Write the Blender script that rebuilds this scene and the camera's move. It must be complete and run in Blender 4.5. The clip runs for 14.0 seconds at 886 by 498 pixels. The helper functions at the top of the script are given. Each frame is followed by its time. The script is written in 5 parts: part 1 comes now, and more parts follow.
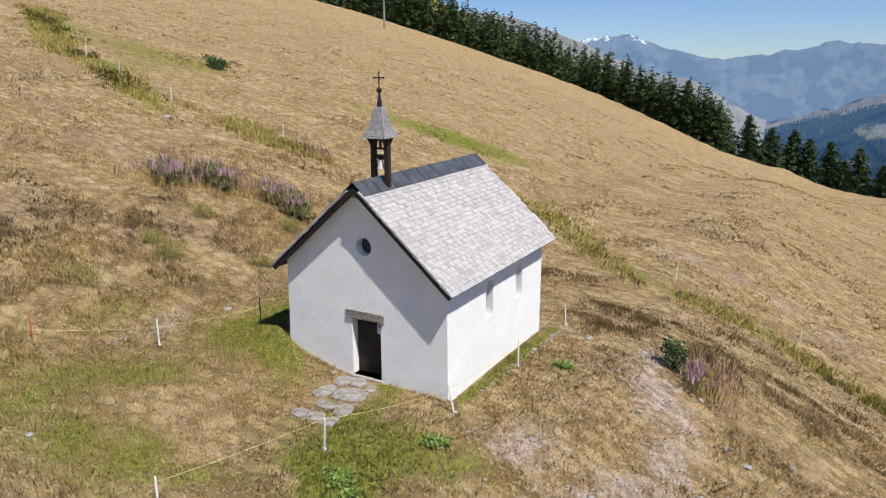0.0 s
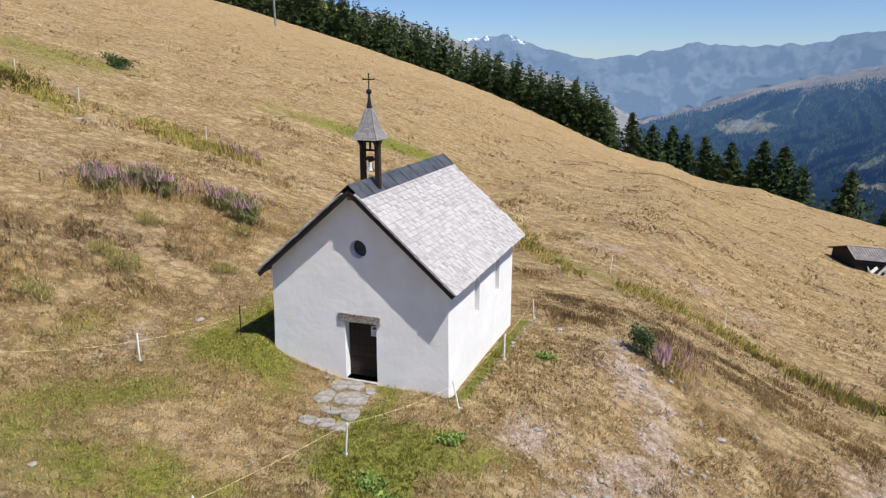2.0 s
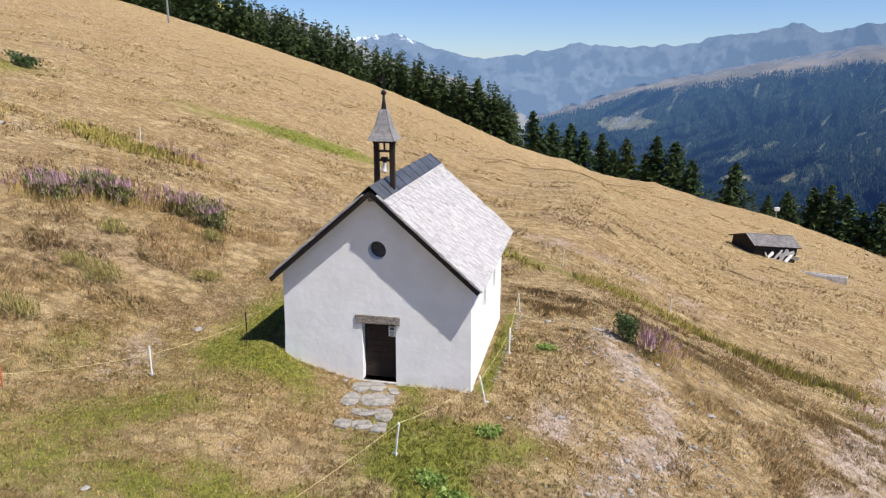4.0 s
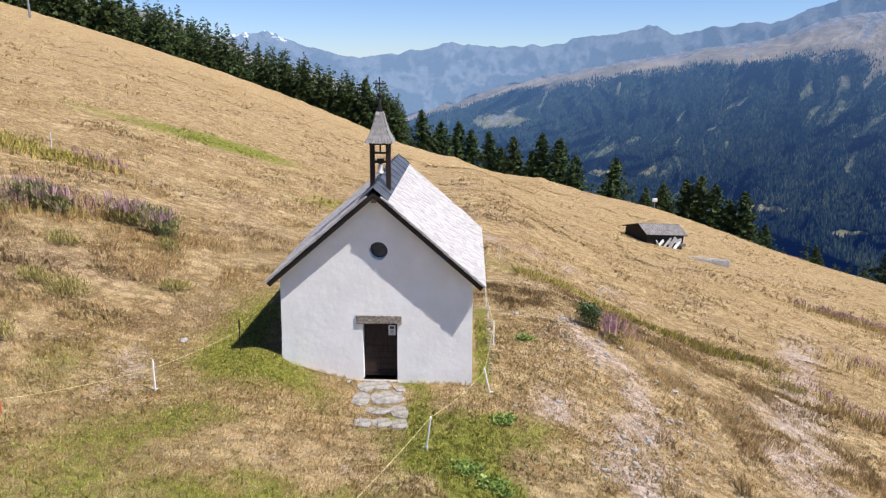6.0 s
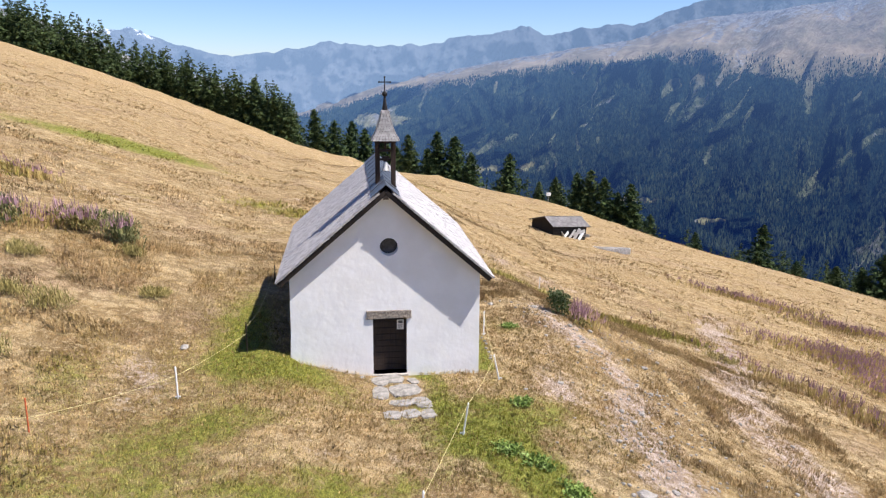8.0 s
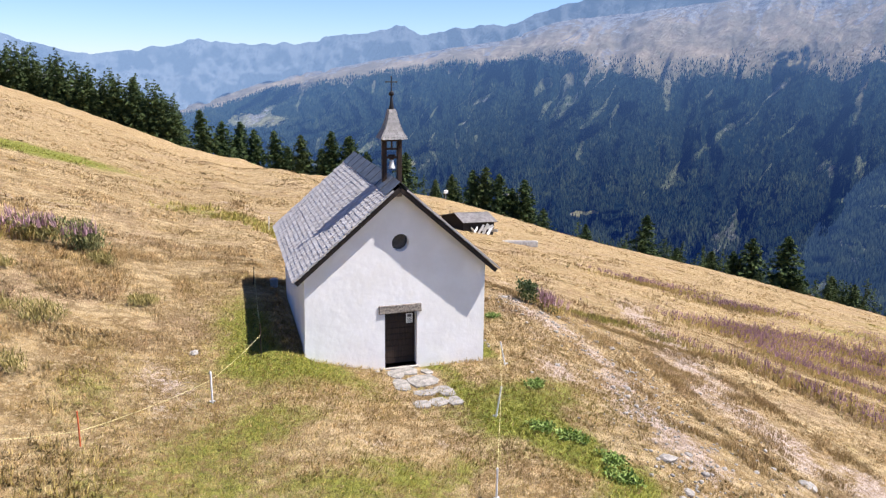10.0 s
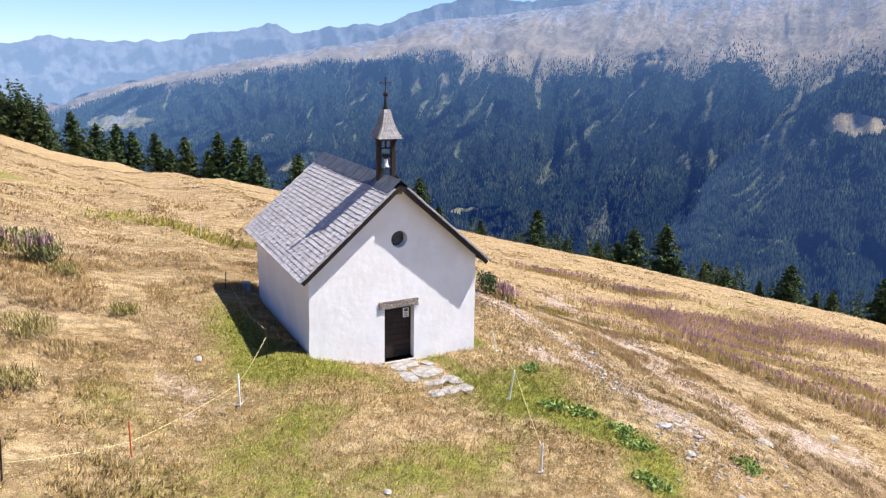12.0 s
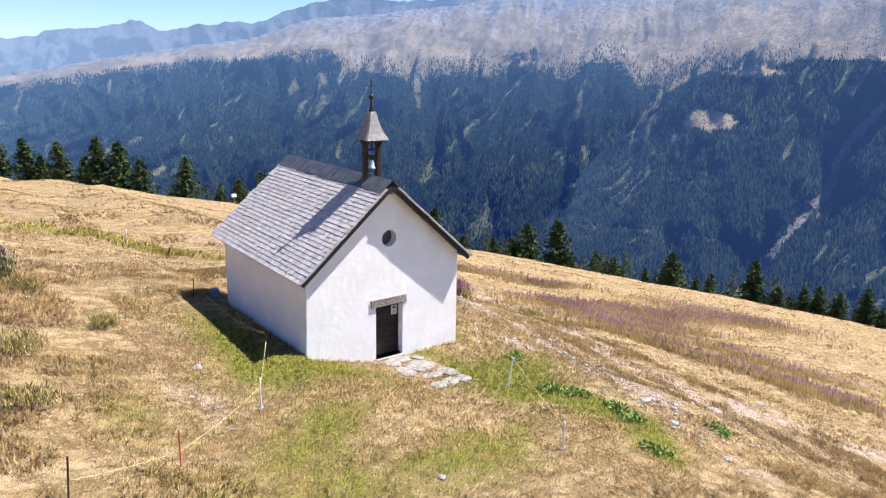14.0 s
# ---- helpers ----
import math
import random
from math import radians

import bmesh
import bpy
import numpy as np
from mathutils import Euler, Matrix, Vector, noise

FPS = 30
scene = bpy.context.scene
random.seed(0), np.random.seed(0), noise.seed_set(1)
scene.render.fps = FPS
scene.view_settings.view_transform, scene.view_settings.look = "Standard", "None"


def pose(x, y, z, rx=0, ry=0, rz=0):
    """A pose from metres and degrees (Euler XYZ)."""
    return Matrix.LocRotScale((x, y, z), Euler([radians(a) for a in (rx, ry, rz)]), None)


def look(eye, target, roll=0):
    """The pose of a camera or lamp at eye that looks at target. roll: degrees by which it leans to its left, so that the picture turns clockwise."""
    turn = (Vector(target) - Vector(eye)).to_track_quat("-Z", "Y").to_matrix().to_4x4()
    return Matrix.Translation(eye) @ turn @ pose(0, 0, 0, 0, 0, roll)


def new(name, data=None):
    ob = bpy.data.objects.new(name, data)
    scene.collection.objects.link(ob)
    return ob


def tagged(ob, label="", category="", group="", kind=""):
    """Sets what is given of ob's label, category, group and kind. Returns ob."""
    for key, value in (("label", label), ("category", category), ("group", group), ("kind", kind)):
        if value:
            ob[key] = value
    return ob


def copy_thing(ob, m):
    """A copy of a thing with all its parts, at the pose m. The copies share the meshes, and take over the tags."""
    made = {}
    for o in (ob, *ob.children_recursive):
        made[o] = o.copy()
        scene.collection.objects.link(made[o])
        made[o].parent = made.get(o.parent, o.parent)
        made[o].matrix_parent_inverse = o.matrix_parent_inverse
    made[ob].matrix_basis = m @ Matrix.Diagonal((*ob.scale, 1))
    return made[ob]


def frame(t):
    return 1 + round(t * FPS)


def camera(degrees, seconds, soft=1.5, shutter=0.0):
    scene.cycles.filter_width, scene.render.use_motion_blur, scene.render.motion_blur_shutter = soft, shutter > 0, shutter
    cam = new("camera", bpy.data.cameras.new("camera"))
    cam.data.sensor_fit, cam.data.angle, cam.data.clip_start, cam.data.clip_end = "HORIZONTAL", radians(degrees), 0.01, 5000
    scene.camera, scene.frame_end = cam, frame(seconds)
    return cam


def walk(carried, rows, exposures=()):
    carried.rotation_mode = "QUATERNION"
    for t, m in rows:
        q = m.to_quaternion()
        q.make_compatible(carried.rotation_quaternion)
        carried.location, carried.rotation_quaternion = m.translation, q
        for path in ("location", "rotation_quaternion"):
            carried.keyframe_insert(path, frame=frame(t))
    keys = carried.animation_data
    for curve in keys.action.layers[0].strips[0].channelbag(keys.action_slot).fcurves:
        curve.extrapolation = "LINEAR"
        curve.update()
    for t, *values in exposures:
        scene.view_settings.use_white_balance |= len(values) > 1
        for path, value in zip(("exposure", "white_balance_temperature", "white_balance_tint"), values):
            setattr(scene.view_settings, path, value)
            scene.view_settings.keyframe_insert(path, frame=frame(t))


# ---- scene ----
cam = camera(64.0, 14.0, soft=1.25)
METRES, X0, Y0, EYE, TILT, LEAN, TURN = 25.5, 11.716, -17.07, 9.46, 0.0, 0.0, 27.4
ROWS = [
    (0.0, 0.0, 0.0, 0.0, -0.01, -14.55, 0.04),
    (0.5, -0.0265, -0.0018, 0.0011, -3.03, -14.58, -0.02),
    (1.0, -0.0561, -0.0023, 0.0017, -5.85, -14.6, -0.08),
    (1.5, -0.0883, -0.0018, 0.0026, -7.65, -14.6, -0.12),
    (2.0, -0.1227, -0.0002, 0.003, -9.15, -14.62, -0.15),
    (2.5, -0.1582, 0.0031, 0.0041, -10.71, -14.63, -0.2),
    (3.0, -0.1934, 0.0075, 0.0039, -12.91, -14.63, -0.25),
    (5.5, -0.369, 0.0439, 0.0082, -25.14, -14.68, -0.48),
    (6.0, -0.402, 0.052, 0.0088, -27.57, -14.66, -0.53),
    (6.5, -0.4354, 0.0623, 0.0084, -29.98, -14.65, -0.55),
    (7.0, -0.4699, 0.0755, 0.0075, -32.37, -14.64, -0.58),
    (7.5, -0.5053, 0.0907, 0.0071, -34.74, -14.63, -0.62),
    (8.0, -0.5409, 0.1077, 0.0075, -37.08, -14.63, -0.64),
    (10.5, -0.7084, 0.208, 0.0069, -49.19, -14.54, -0.87),
    (11.0, -0.7377, 0.2309, 0.0075, -51.66, -14.52, -0.91),
    (11.5, -0.7658, 0.2547, 0.0072, -54.07, -14.49, -0.93),
    (12.0, -0.7926, 0.2784, 0.0073, -56.46, -14.47, -0.98),
    (12.5, -0.8181, 0.3024, 0.0077, -58.85, -14.43, -1.01),
    (13.0, -0.8427, 0.3268, 0.0083, -61.24, -14.4, -1.04),
    (13.5, -0.8652, 0.3524, 0.009, -63.62, -14.36, -1.06),
    (14.0, -0.8849, 0.3798, 0.0095, -66.01, -14.33, -1.09),
]
walk(cam, [(t, pose(X0, Y0, EYE, TILT, LEAN, TURN) @ pose(METRES * x, METRES * y, METRES * z, 90 + pitch, roll, yaw)) for t, x, y, z, yaw, pitch, roll in ROWS],
     exposures=((0.0, 0.28, 6450, 10), (3.0, 0.40, 6450, 11), (6.5, 0.66, 6450, 13), (8.0, 0.77, 6450, 14), (11.0, 1.0, 6450, 15), (14.0, 1.14, 6450, 15)))

# ---- light ----
SUN = Vector((1.0, -0.45, 1.8)).normalized()
elevation = math.asin(SUN.z)
world = bpy.data.worlds.new("world")
scene.world = world
world.use_nodes = True
sky = world.node_tree.nodes.new("ShaderNodeTexSky")
sky.sky_type, sky.sun_disc = "NISHITA", False
sky.sun_elevation, sky.sun_rotation = elevation, math.atan2(SUN.x, SUN.y)
sky.altitude, sky.air_density, sky.dust_density, sky.ozone_density = 1500, 1.0, 0.15, 2.0
world.node_tree.nodes["Background"].inputs["Strength"].default_value = 0.066
clear = world.node_tree.nodes.new("ShaderNodeMix")
clear.data_type, clear.blend_type = "RGBA", "MULTIPLY"
clear.inputs["Factor"].default_value, clear.inputs["B"].default_value = 1.0, (0.83, 1.0, 1.34, 1)
world.node_tree.links.new(sky.outputs[0], clear.inputs["A"])
world.node_tree.links.new(clear.outputs["Result"], world.node_tree.nodes["Background"].inputs[0])
sun = new("sun", bpy.data.lights.new("sun", "SUN"))
sun.data.energy, sun.data.angle, sun.data.color = 5.0, radians(0.5), (1.0, 0.96, 0.89)
sun.matrix_world = look(SUN * 300, (0, 0, 0))


# ---- small tools ----
def lattice(ix, iy, seed):
    h = (ix.astype(np.int64) * 374761393 + iy.astype(np.int64) * 668265263 + seed * 974634777) & 0xFFFFFFFF
    h = ((h ^ (h >> 13)) * 1274126177) & 0xFFFFFFFF
    return ((h ^ (h >> 16)) & 0xFFFF) / 65535.0


def grain(x, y, seed=0):
    """Smooth random field, 0 to 1, one cell a unit."""
    x, y = np.asarray(x, float), np.asarray(y, float)
    ix, iy = np.floor(x), np.floor(y)
    fx, fy = x - ix, y - iy
    fx, fy = fx * fx * (3 - 2 * fx), fy * fy * (3 - 2 * fy)
    a, b = lattice(ix, iy, seed), lattice(ix + 1, iy, seed)
    c, d = lattice(ix, iy + 1, seed), lattice(ix + 1, iy + 1, seed)
    return (a * (1 - fx) + b * fx) * (1 - fy) + (c * (1 - fx) + d * fx) * fy


def clouds(x, y, octaves=4, seed=0):
    total, weight = 0.0, 0.0
    for k in range(octaves):
        total = total + grain(np.asarray(x) * 2 ** k + 17.3 * k, np.asarray(y) * 2 ** k - 9.1 * k, seed + k) * 0.5 ** k
        weight += 0.5 ** k
    return total / weight


def step(x, a, b):
    t = np.clip((np.asarray(x, float) - a) / (b - a), 0, 1)
    return t * t * (3 - 2 * t)


def ramp_up(x, k, w):
    return w * np.logaddexp(0, (x - k) / w)


def hump(x, y, cx, cy, rx, ry=None, turn=0.0):
    ry = ry or rx
    c, s = math.cos(radians(turn)), math.sin(radians(turn))
    u, v = (x - cx) * c + (y - cy) * s, -(x - cx) * s + (y - cy) * c
    return np.exp(-0.5 * ((u / rx) ** 2 + (v / ry) ** 2))


def mesh_of(name, verts, faces, mat, attributes=(), smooth=False, normals=None):
    """A mesh from numpy vertices and faces of one size."""
    me = bpy.data.meshes.new(name)
    n, k = faces.shape
    me.vertices.add(len(verts))
    me.vertices.foreach_set("co", np.ascontiguousarray(verts, np.float32).ravel())
    me.loops.add(n * k)
    me.loops.foreach_set("vertex_index", np.ascontiguousarray(faces, np.int32).ravel())
    me.polygons.add(n)
    me.polygons.foreach_set("loop_start", np.arange(0, n * k, k, dtype=np.int32))
    me.polygons.foreach_set("loop_total", np.full(n, k, np.int32))
    if smooth:
        me.polygons.foreach_set("use_smooth", np.ones(n, bool))
    for key, values in attributes:
        a = me.color_attributes.new(key, "FLOAT_COLOR", "POINT")
        full = np.ones((len(verts), 4), np.float32)
        full[:, :values.shape[1]] = values
        a.data.foreach_set("color", full.ravel())
    me.update()
    me.validate()
    if normals is not None:
        me.normals_split_custom_set_from_vertices(normals)
    me.materials.append(mat)
    return me


def part(name, bm, mat, parent=None, label="", smooth=False):
    """Links a bmesh as one mesh object, under a thing or a part."""
    me = bpy.data.meshes.new(name)
    bmesh.ops.recalc_face_normals(bm, faces=bm.faces[:])
    bm.to_mesh(me)
    bm.free()
    if smooth:
        for p in me.polygons:
            p.use_smooth = True
    me.materials.append(mat)
    ob = new(name, me)
    if parent:
        ob.parent = parent
    if label:
        ob["label"] = label
    return ob


def box(bm, x0, x1, y0, y1, z0, z1, bevel=0.0, m=None):
    made = bmesh.ops.create_cube(bm, size=1.0)["verts"]
    for v in made:
        v.co = Vector((x0 + (v.co.x + 0.5) * (x1 - x0), y0 + (v.co.y + 0.5) * (y1 - y0), z0 + (v.co.z + 0.5) * (z1 - z0)))
        if m is not None:
            v.co = m @ v.co
    if bevel:
        edges = list({e for v in made for e in v.link_edges})
        bmesh.ops.bevel(bm, geom=edges, offset=bevel, segments=2, affect="EDGES", profile=0.6)
    return bm


def rod(bm, a, b, r0, r1=None, sides=8):
    a, b = Vector(a), Vector(b)
    m = Matrix.Translation((a + b) / 2) @ (b - a).to_track_quat("Z", "Y").to_matrix().to_4x4()
    bmesh.ops.create_cone(bm, cap_ends=True, segments=sides, radius1=r0, radius2=r0 if r1 is None else r1, depth=(b - a).length, matrix=m)
    return bm


def turned(bm, profile, sides=24, m=Matrix()):
    """A lathe shape from (radius, height) pairs."""
    rings = []
    for r, z in profile:
        rings.append([bm.verts.new(m @ Vector((max(r, 0.0004) * math.cos(2 * math.pi * k / sides), max(r, 0.0004) * math.sin(2 * math.pi * k / sides), z))) for k in range(sides)])
    for lo, hi in zip(rings, rings[1:]):
        for k in range(sides):
            bm.faces.new((lo[k], lo[(k + 1) % sides], hi[(k + 1) % sides], hi[k]))
    bm.faces.new(list(reversed(rings[0])))
    bm.faces.new(rings[-1])
    return bm


def thing(name, m, label, category, group="", kind=""):
    ob = new(name)
    ob.empty_display_size = 0.2
    ob.matrix_world = m
    return tagged(ob, label, category, group, kind)


# ---- materials ----
class Paint:
    """A node material, built step by step."""

    def __init__(self, name, rough=0.8, metal=0.0, gloss=0.3):
        self.mat = bpy.data.materials.new(name)
        self.mat.use_nodes = True
        self.tree = self.mat.node_tree
        self.out = self.tree.nodes["Principled BSDF"]
        self.out.inputs["Roughness"].default_value = rough
        self.out.inputs["Metallic"].default_value = metal
        self.out.inputs["Specular IOR Level"].default_value = gloss
        self.place = self.tree.nodes.new("ShaderNodeTexCoord").outputs["Object"]

    def put(self, socket, value):
        if isinstance(value, bpy.types.NodeSocket):
            self.tree.links.new(value, socket)
        elif isinstance(value, (tuple, list)) and len(value) == 3 and socket.type == "RGBA":
            socket.default_value = (*value, 1)
        else:
            socket.default_value = value

    def noise(self, scale, detail=4.0, rough=0.6, stretch=(1, 1, 1), where=None):
        m = self.tree.nodes.new("ShaderNodeMapping")
        m.inputs["Scale"].default_value = stretch
        self.put(m.inputs[0], where or self.place)
        n = self.tree.nodes.new("ShaderNodeTexNoise")
        self.put(n.inputs["Vector"], m.outputs[0])
        n.inputs["Scale"].default_value, n.inputs["Detail"].default_value, n.inputs["Roughness"].default_value = scale, detail, rough
        return n.outputs[0]

    def cells(self, scale, stretch=(1, 1, 1), feature="F1", output="Distance"):
        m = self.tree.nodes.new("ShaderNodeMapping")
        m.inputs["Scale"].default_value = stretch
        self.put(m.inputs[0], self.place)
        n = self.tree.nodes.new("ShaderNodeTexVoronoi")
        n.feature = feature
        self.put(n.inputs["Vector"], m.outputs[0])
        n.inputs["Scale"].default_value = scale
        return n.outputs[output]

    def span(self, value, a, b, lo=0.0, hi=1.0):
        n = self.tree.nodes.new("ShaderNodeMapRange")
        n.interpolation_type = "SMOOTHSTEP"
        for key, v in zip(("Value", "From Min", "From Max", "To Min", "To Max"), (value, a, b, lo, hi)):
            self.put(n.inputs[key], v)
        return n.outputs[0]

    def math(self, how, a, b=0.0):
        n = self.tree.nodes.new("ShaderNodeMath")
        n.operation = how
        self.put(n.inputs[0], a)
        self.put(n.inputs[1], b)
        return n.outputs[0]

    def mix(self, factor, a, b, how="MIX"):
        n = self.tree.nodes.new("ShaderNodeMix")
        n.data_type, n.blend_type = "RGBA", how
        self.put(n.inputs["Factor"], factor)
        self.put(n.inputs["A"], a)
        self.put(n.inputs["B"], b)
        return n.outputs["Result"]

    def attribute(self, name):
        n = self.tree.nodes.new("ShaderNodeAttribute")
        n.attribute_name = name
        s = self.tree.nodes.new("ShaderNodeSeparateColor")
        self.tree.links.new(n.outputs["Color"], s.inputs[0])
        return s.outputs

    def each(self):
        return self.tree.nodes.new("ShaderNodeObjectInfo").outputs["Random"]

    def island(self):
        return self.tree.nodes.new("ShaderNodeNewGeometry").outputs["Random Per Island"]

    def bump(self, height, strength=0.4, depth=0.02):
        n = self.tree.nodes.new("ShaderNodeBump")
        n.inputs["Strength"].default_value, n.inputs["Distance"].default_value = strength, depth
        self.put(n.inputs["Height"], height)
        self.put(self.out.inputs["Normal"], n.outputs[0])
        return self

    def colour(self, value):
        self.put(self.out.inputs["Base Color"], value)
        return self


def plain(name, base, rough=0.6, metal=0.0, scale=12.0, spread=0.25, bump=0.15, depth=0.004, stretch=(1, 1, 1)):
    """A lightly mottled surface."""
    p = Paint(name, rough, metal)
    n = p.noise(scale, 5, stretch=stretch)
    fine = p.noise(scale * 7, 3, stretch=stretch)
    dark = tuple(c * (1 - spread) for c in base)
    light = tuple(min(1, c * (1 + spread)) for c in base)
    p.colour(p.mix(p.span(p.math("ADD", n, p.math("MULTIPLY", fine, 0.4)), 0.45, 0.95), dark, light))
    return p.bump(fine, bump, depth).mat


def plaster_paint():
    p = Paint("white_limewash", 0.9, 0, 0.2)
    broad, mid, fine = p.noise(0.9, 4), p.noise(5, 5, 0.65), p.noise(60, 3)
    c = p.mix(p.span(broad, 0.35, 0.7), (0.80, 0.79, 0.77), (0.86, 0.855, 0.845))
    c = p.mix(p.span(mid, 0.62, 0.85, 0, 0.35), c, (0.70, 0.68, 0.64))
    p.colour(c)
    lumps = p.math("ADD", p.math("MULTIPLY", p.noise(2.2, 3, 0.5), 1.0), p.math("MULTIPLY", p.math("ADD", mid, p.math("MULTIPLY", fine, 0.15)), 0.35))
    return p.bump(lumps, 0.26, 0.06).mat


def shingle_paint(name, k=1.0):
    p = Paint(name, 0.7, 0, 0.35)
    each = p.math("FRACT", p.math("ADD", p.each(), p.island()))
    streak = p.noise(9, 5, 0.6, (1, 0.25, 1))
    c = p.mix(p.span(each, 0.0, 1.0), (0.33, 0.312, 0.304), (0.46, 0.438, 0.428))
    c = p.mix(p.span(streak, 0.45, 0.75, 0, 0.5), c, (0.50, 0.48, 0.47))
    c = p.mix(p.span(p.noise(1.1, 4), 0.55, 0.8, 0, 0.3), c, (0.31, 0.245, 0.22))
    p.colour(p.mix(1.0, c, (k, k, k), "MULTIPLY"))
    return p.bump(p.noise(30, 3, 0.6, (1, 0.2, 1)), 0.4, 0.01).mat


def wood_paint(name, base, scale=3.0):
    p = Paint(name, 0.7, 0, 0.3)
    g = p.noise(scale, 6, 0.65, (6, 6, 0.6))
    c = p.mix(p.span(g, 0.3, 0.75), tuple(v * 0.55 for v in base), tuple(v * 1.3 for v in base))
    p.colour(c)
    return p.bump(g, 0.35, 0.01).mat


def sward(p):
    """Dry grass: pale straw, brown thatch, tussocks and wind-laid streaks."""
    fine, mid, broad = p.noise(7.0, 6, 0.72), p.noise(1.0, 6, 0.7), p.noise(0.15, 5, 0.62)
    laid = p.noise(0.55, 6, 0.7, (0.4, 1.3, 1))
    patch = p.noise(0.30, 6, 0.72)
    c = p.mix(p.span(mid, 0.36, 0.64), (0.32, 0.208, 0.093), (0.53, 0.385, 0.20))
    c = p.mix(p.span(laid, 0.46, 0.62, 0, 0.8), c, (0.61, 0.465, 0.268))
    c = p.mix(p.span(patch, 0.53, 0.62, 0, 0.72), c, (0.31, 0.198, 0.087))
    c = p.mix(p.span(broad, 0.50, 0.66, 0, 0.5), c, (0.42, 0.30, 0.215))
    c = p.mix(p.span(p.noise(0.42, 5, 0.7, (1, 0.8, 1)), 0.58, 0.70, 0, 0.65), c, (0.30, 0.235, 0.08))
    tuft = p.math("ADD", p.cells(1.9, (0.8, 1.2, 1)), p.math("MULTIPLY", p.math("SUBTRACT", fine, 0.5), 0.7))
    c = p.mix(p.span(tuft, 0.36, 0.56, 0, 0.6), c, (0.19, 0.125, 0.055))
    c = p.mix(p.span(fine, 0.51, 0.62, 0, 0.7), c, (0.67, 0.525, 0.32))
    return p.mix(1.0, c, (0.89, 0.88, 0.86), "MULTIPLY"), fine, mid


def ground_paint():
    p = Paint("alpine_meadow", 0.95, 0, 0.1)
    cover = p.attribute("cover")
    dry, fine, mid = sward(p)
    blade = p.noise(30, 4, 0.75, (1, 1, 0.3))
    crumb = p.noise(3.2, 6, 0.8)
    green = p.mix(p.span(fine, 0.36, 0.64), (0.095, 0.115, 0.016), (0.29, 0.28, 0.06))
    earth = p.mix(p.span(crumb, 0.38, 0.62), (0.27, 0.195, 0.14), (0.58, 0.46, 0.375))
    earth = p.mix(p.span(p.cells(11), 0.0, 0.20, 0.6, 0.0), earth, (0.58, 0.525, 0.48))
    wobble = p.math("MULTIPLY", p.math("SUBTRACT", p.math("ADD", fine, p.math("ADD", mid, crumb)), 1.5), 0.85)
    c = p.mix(p.span(p.math("ADD", cover[0], wobble), 0.36, 0.80), dry, green)
    c = p.mix(p.span(p.math("ADD", cover[1], wobble), 0.32, 0.72), c, earth)
    c = p.mix(p.span(p.math("ADD", cover[2], wobble), 0.3, 0.8, 0, 0.6), c, (0.23, 0.135, 0.125))
    c = p.mix(p.span(blade, 0.36, 0.47, 0.8, 0.0), c, (0.085, 0.062, 0.028))
    p.colour(c)
    return p.bump(p.math("ADD", p.math("MULTIPLY", blade, 0.6), p.math("ADD", fine, p.math("MULTIPLY", crumb, 1.5))), 0.8, 0.12).mat


def grass_paint():
    p = Paint("grass_blades", 0.8, 0, 0.2)
    tint = p.attribute("tint")
    vary = p.island()
    dry = p.mix(1.0, sward(p)[0], p.mix(vary, (1.15, 1.12, 1.10), (1.85, 1.82, 1.80)), "MULTIPLY")
    green = p.mix(vary, (0.20, 0.215, 0.028), (0.53, 0.50, 0.11))
    c = p.mix(tint[0], dry, green)
    c = p.mix(tint[1], c, p.mix(vary, (0.25, 0.14, 0.165), (0.41, 0.245, 0.285)))
    c = p.mix(tint[2], c, p.mix(vary, (0.34, 0.215, 0.095), (0.56, 0.38, 0.19)))
    # half the light passes through the thin blades
    front, through_leaf, both = (p.tree.nodes.new("ShaderNode" + k) for k in ("BsdfDiffuse", "BsdfTranslucent", "MixShader"))
    for shader in (front, through_leaf):
        p.tree.links.new(c, shader.inputs["Color"])
    both.inputs[0].default_value = 0.4
    p.tree.links.new(front.outputs[0], both.inputs[1])
    p.tree.links.new(through_leaf.outputs[0], both.inputs[2])
    p.tree.links.new(both.outputs[0], p.tree.nodes["Material Output"].inputs["Surface"])
    return p.mat


PLASTER, SHINGLE, MEADOW, GRASS = plaster_paint(), shingle_paint("weathered_shingle"), ground_paint(), grass_paint()
DARK_WOOD = wood_paint("dark_stained_wood", (0.034, 0.020, 0.014))
DOOR_WOOD = wood_paint("door_wood", (0.034, 0.021, 0.015))
GREY_WOOD = wood_paint("weathered_wood", (0.20, 0.165, 0.14))
STONE = plain("grey_stone", (0.36, 0.335, 0.30), 0.85, 0, 6, 0.35, 0.5, 0.02)
CAP_SHINGLE = shingle_paint("turret_shingle", 0.62)
PALE_STONE = plain("pale_stone", (0.31, 0.285, 0.255), 0.85, 0, 8, 0.3, 0.5, 0.02)
SHEET = plain("lead_sheet", (0.085, 0.092, 0.105), 0.45, 0.25, 3, 0.4, 0.3, 0.012)
BLACK_WOOD = wood_paint("blackened_wood", (0.030, 0.022, 0.018))
BLACK_IRON = plain("black_iron", (0.03, 0.028, 0.027), 0.5, 0.6)
BRONZE = plain("pale_bronze", (0.68, 0.65, 0.60), 0.45, 0.35)
WHITE_POST = plain("white_plastic", (0.78, 0.77, 0.74), 0.5, 0, 20, 0.1)
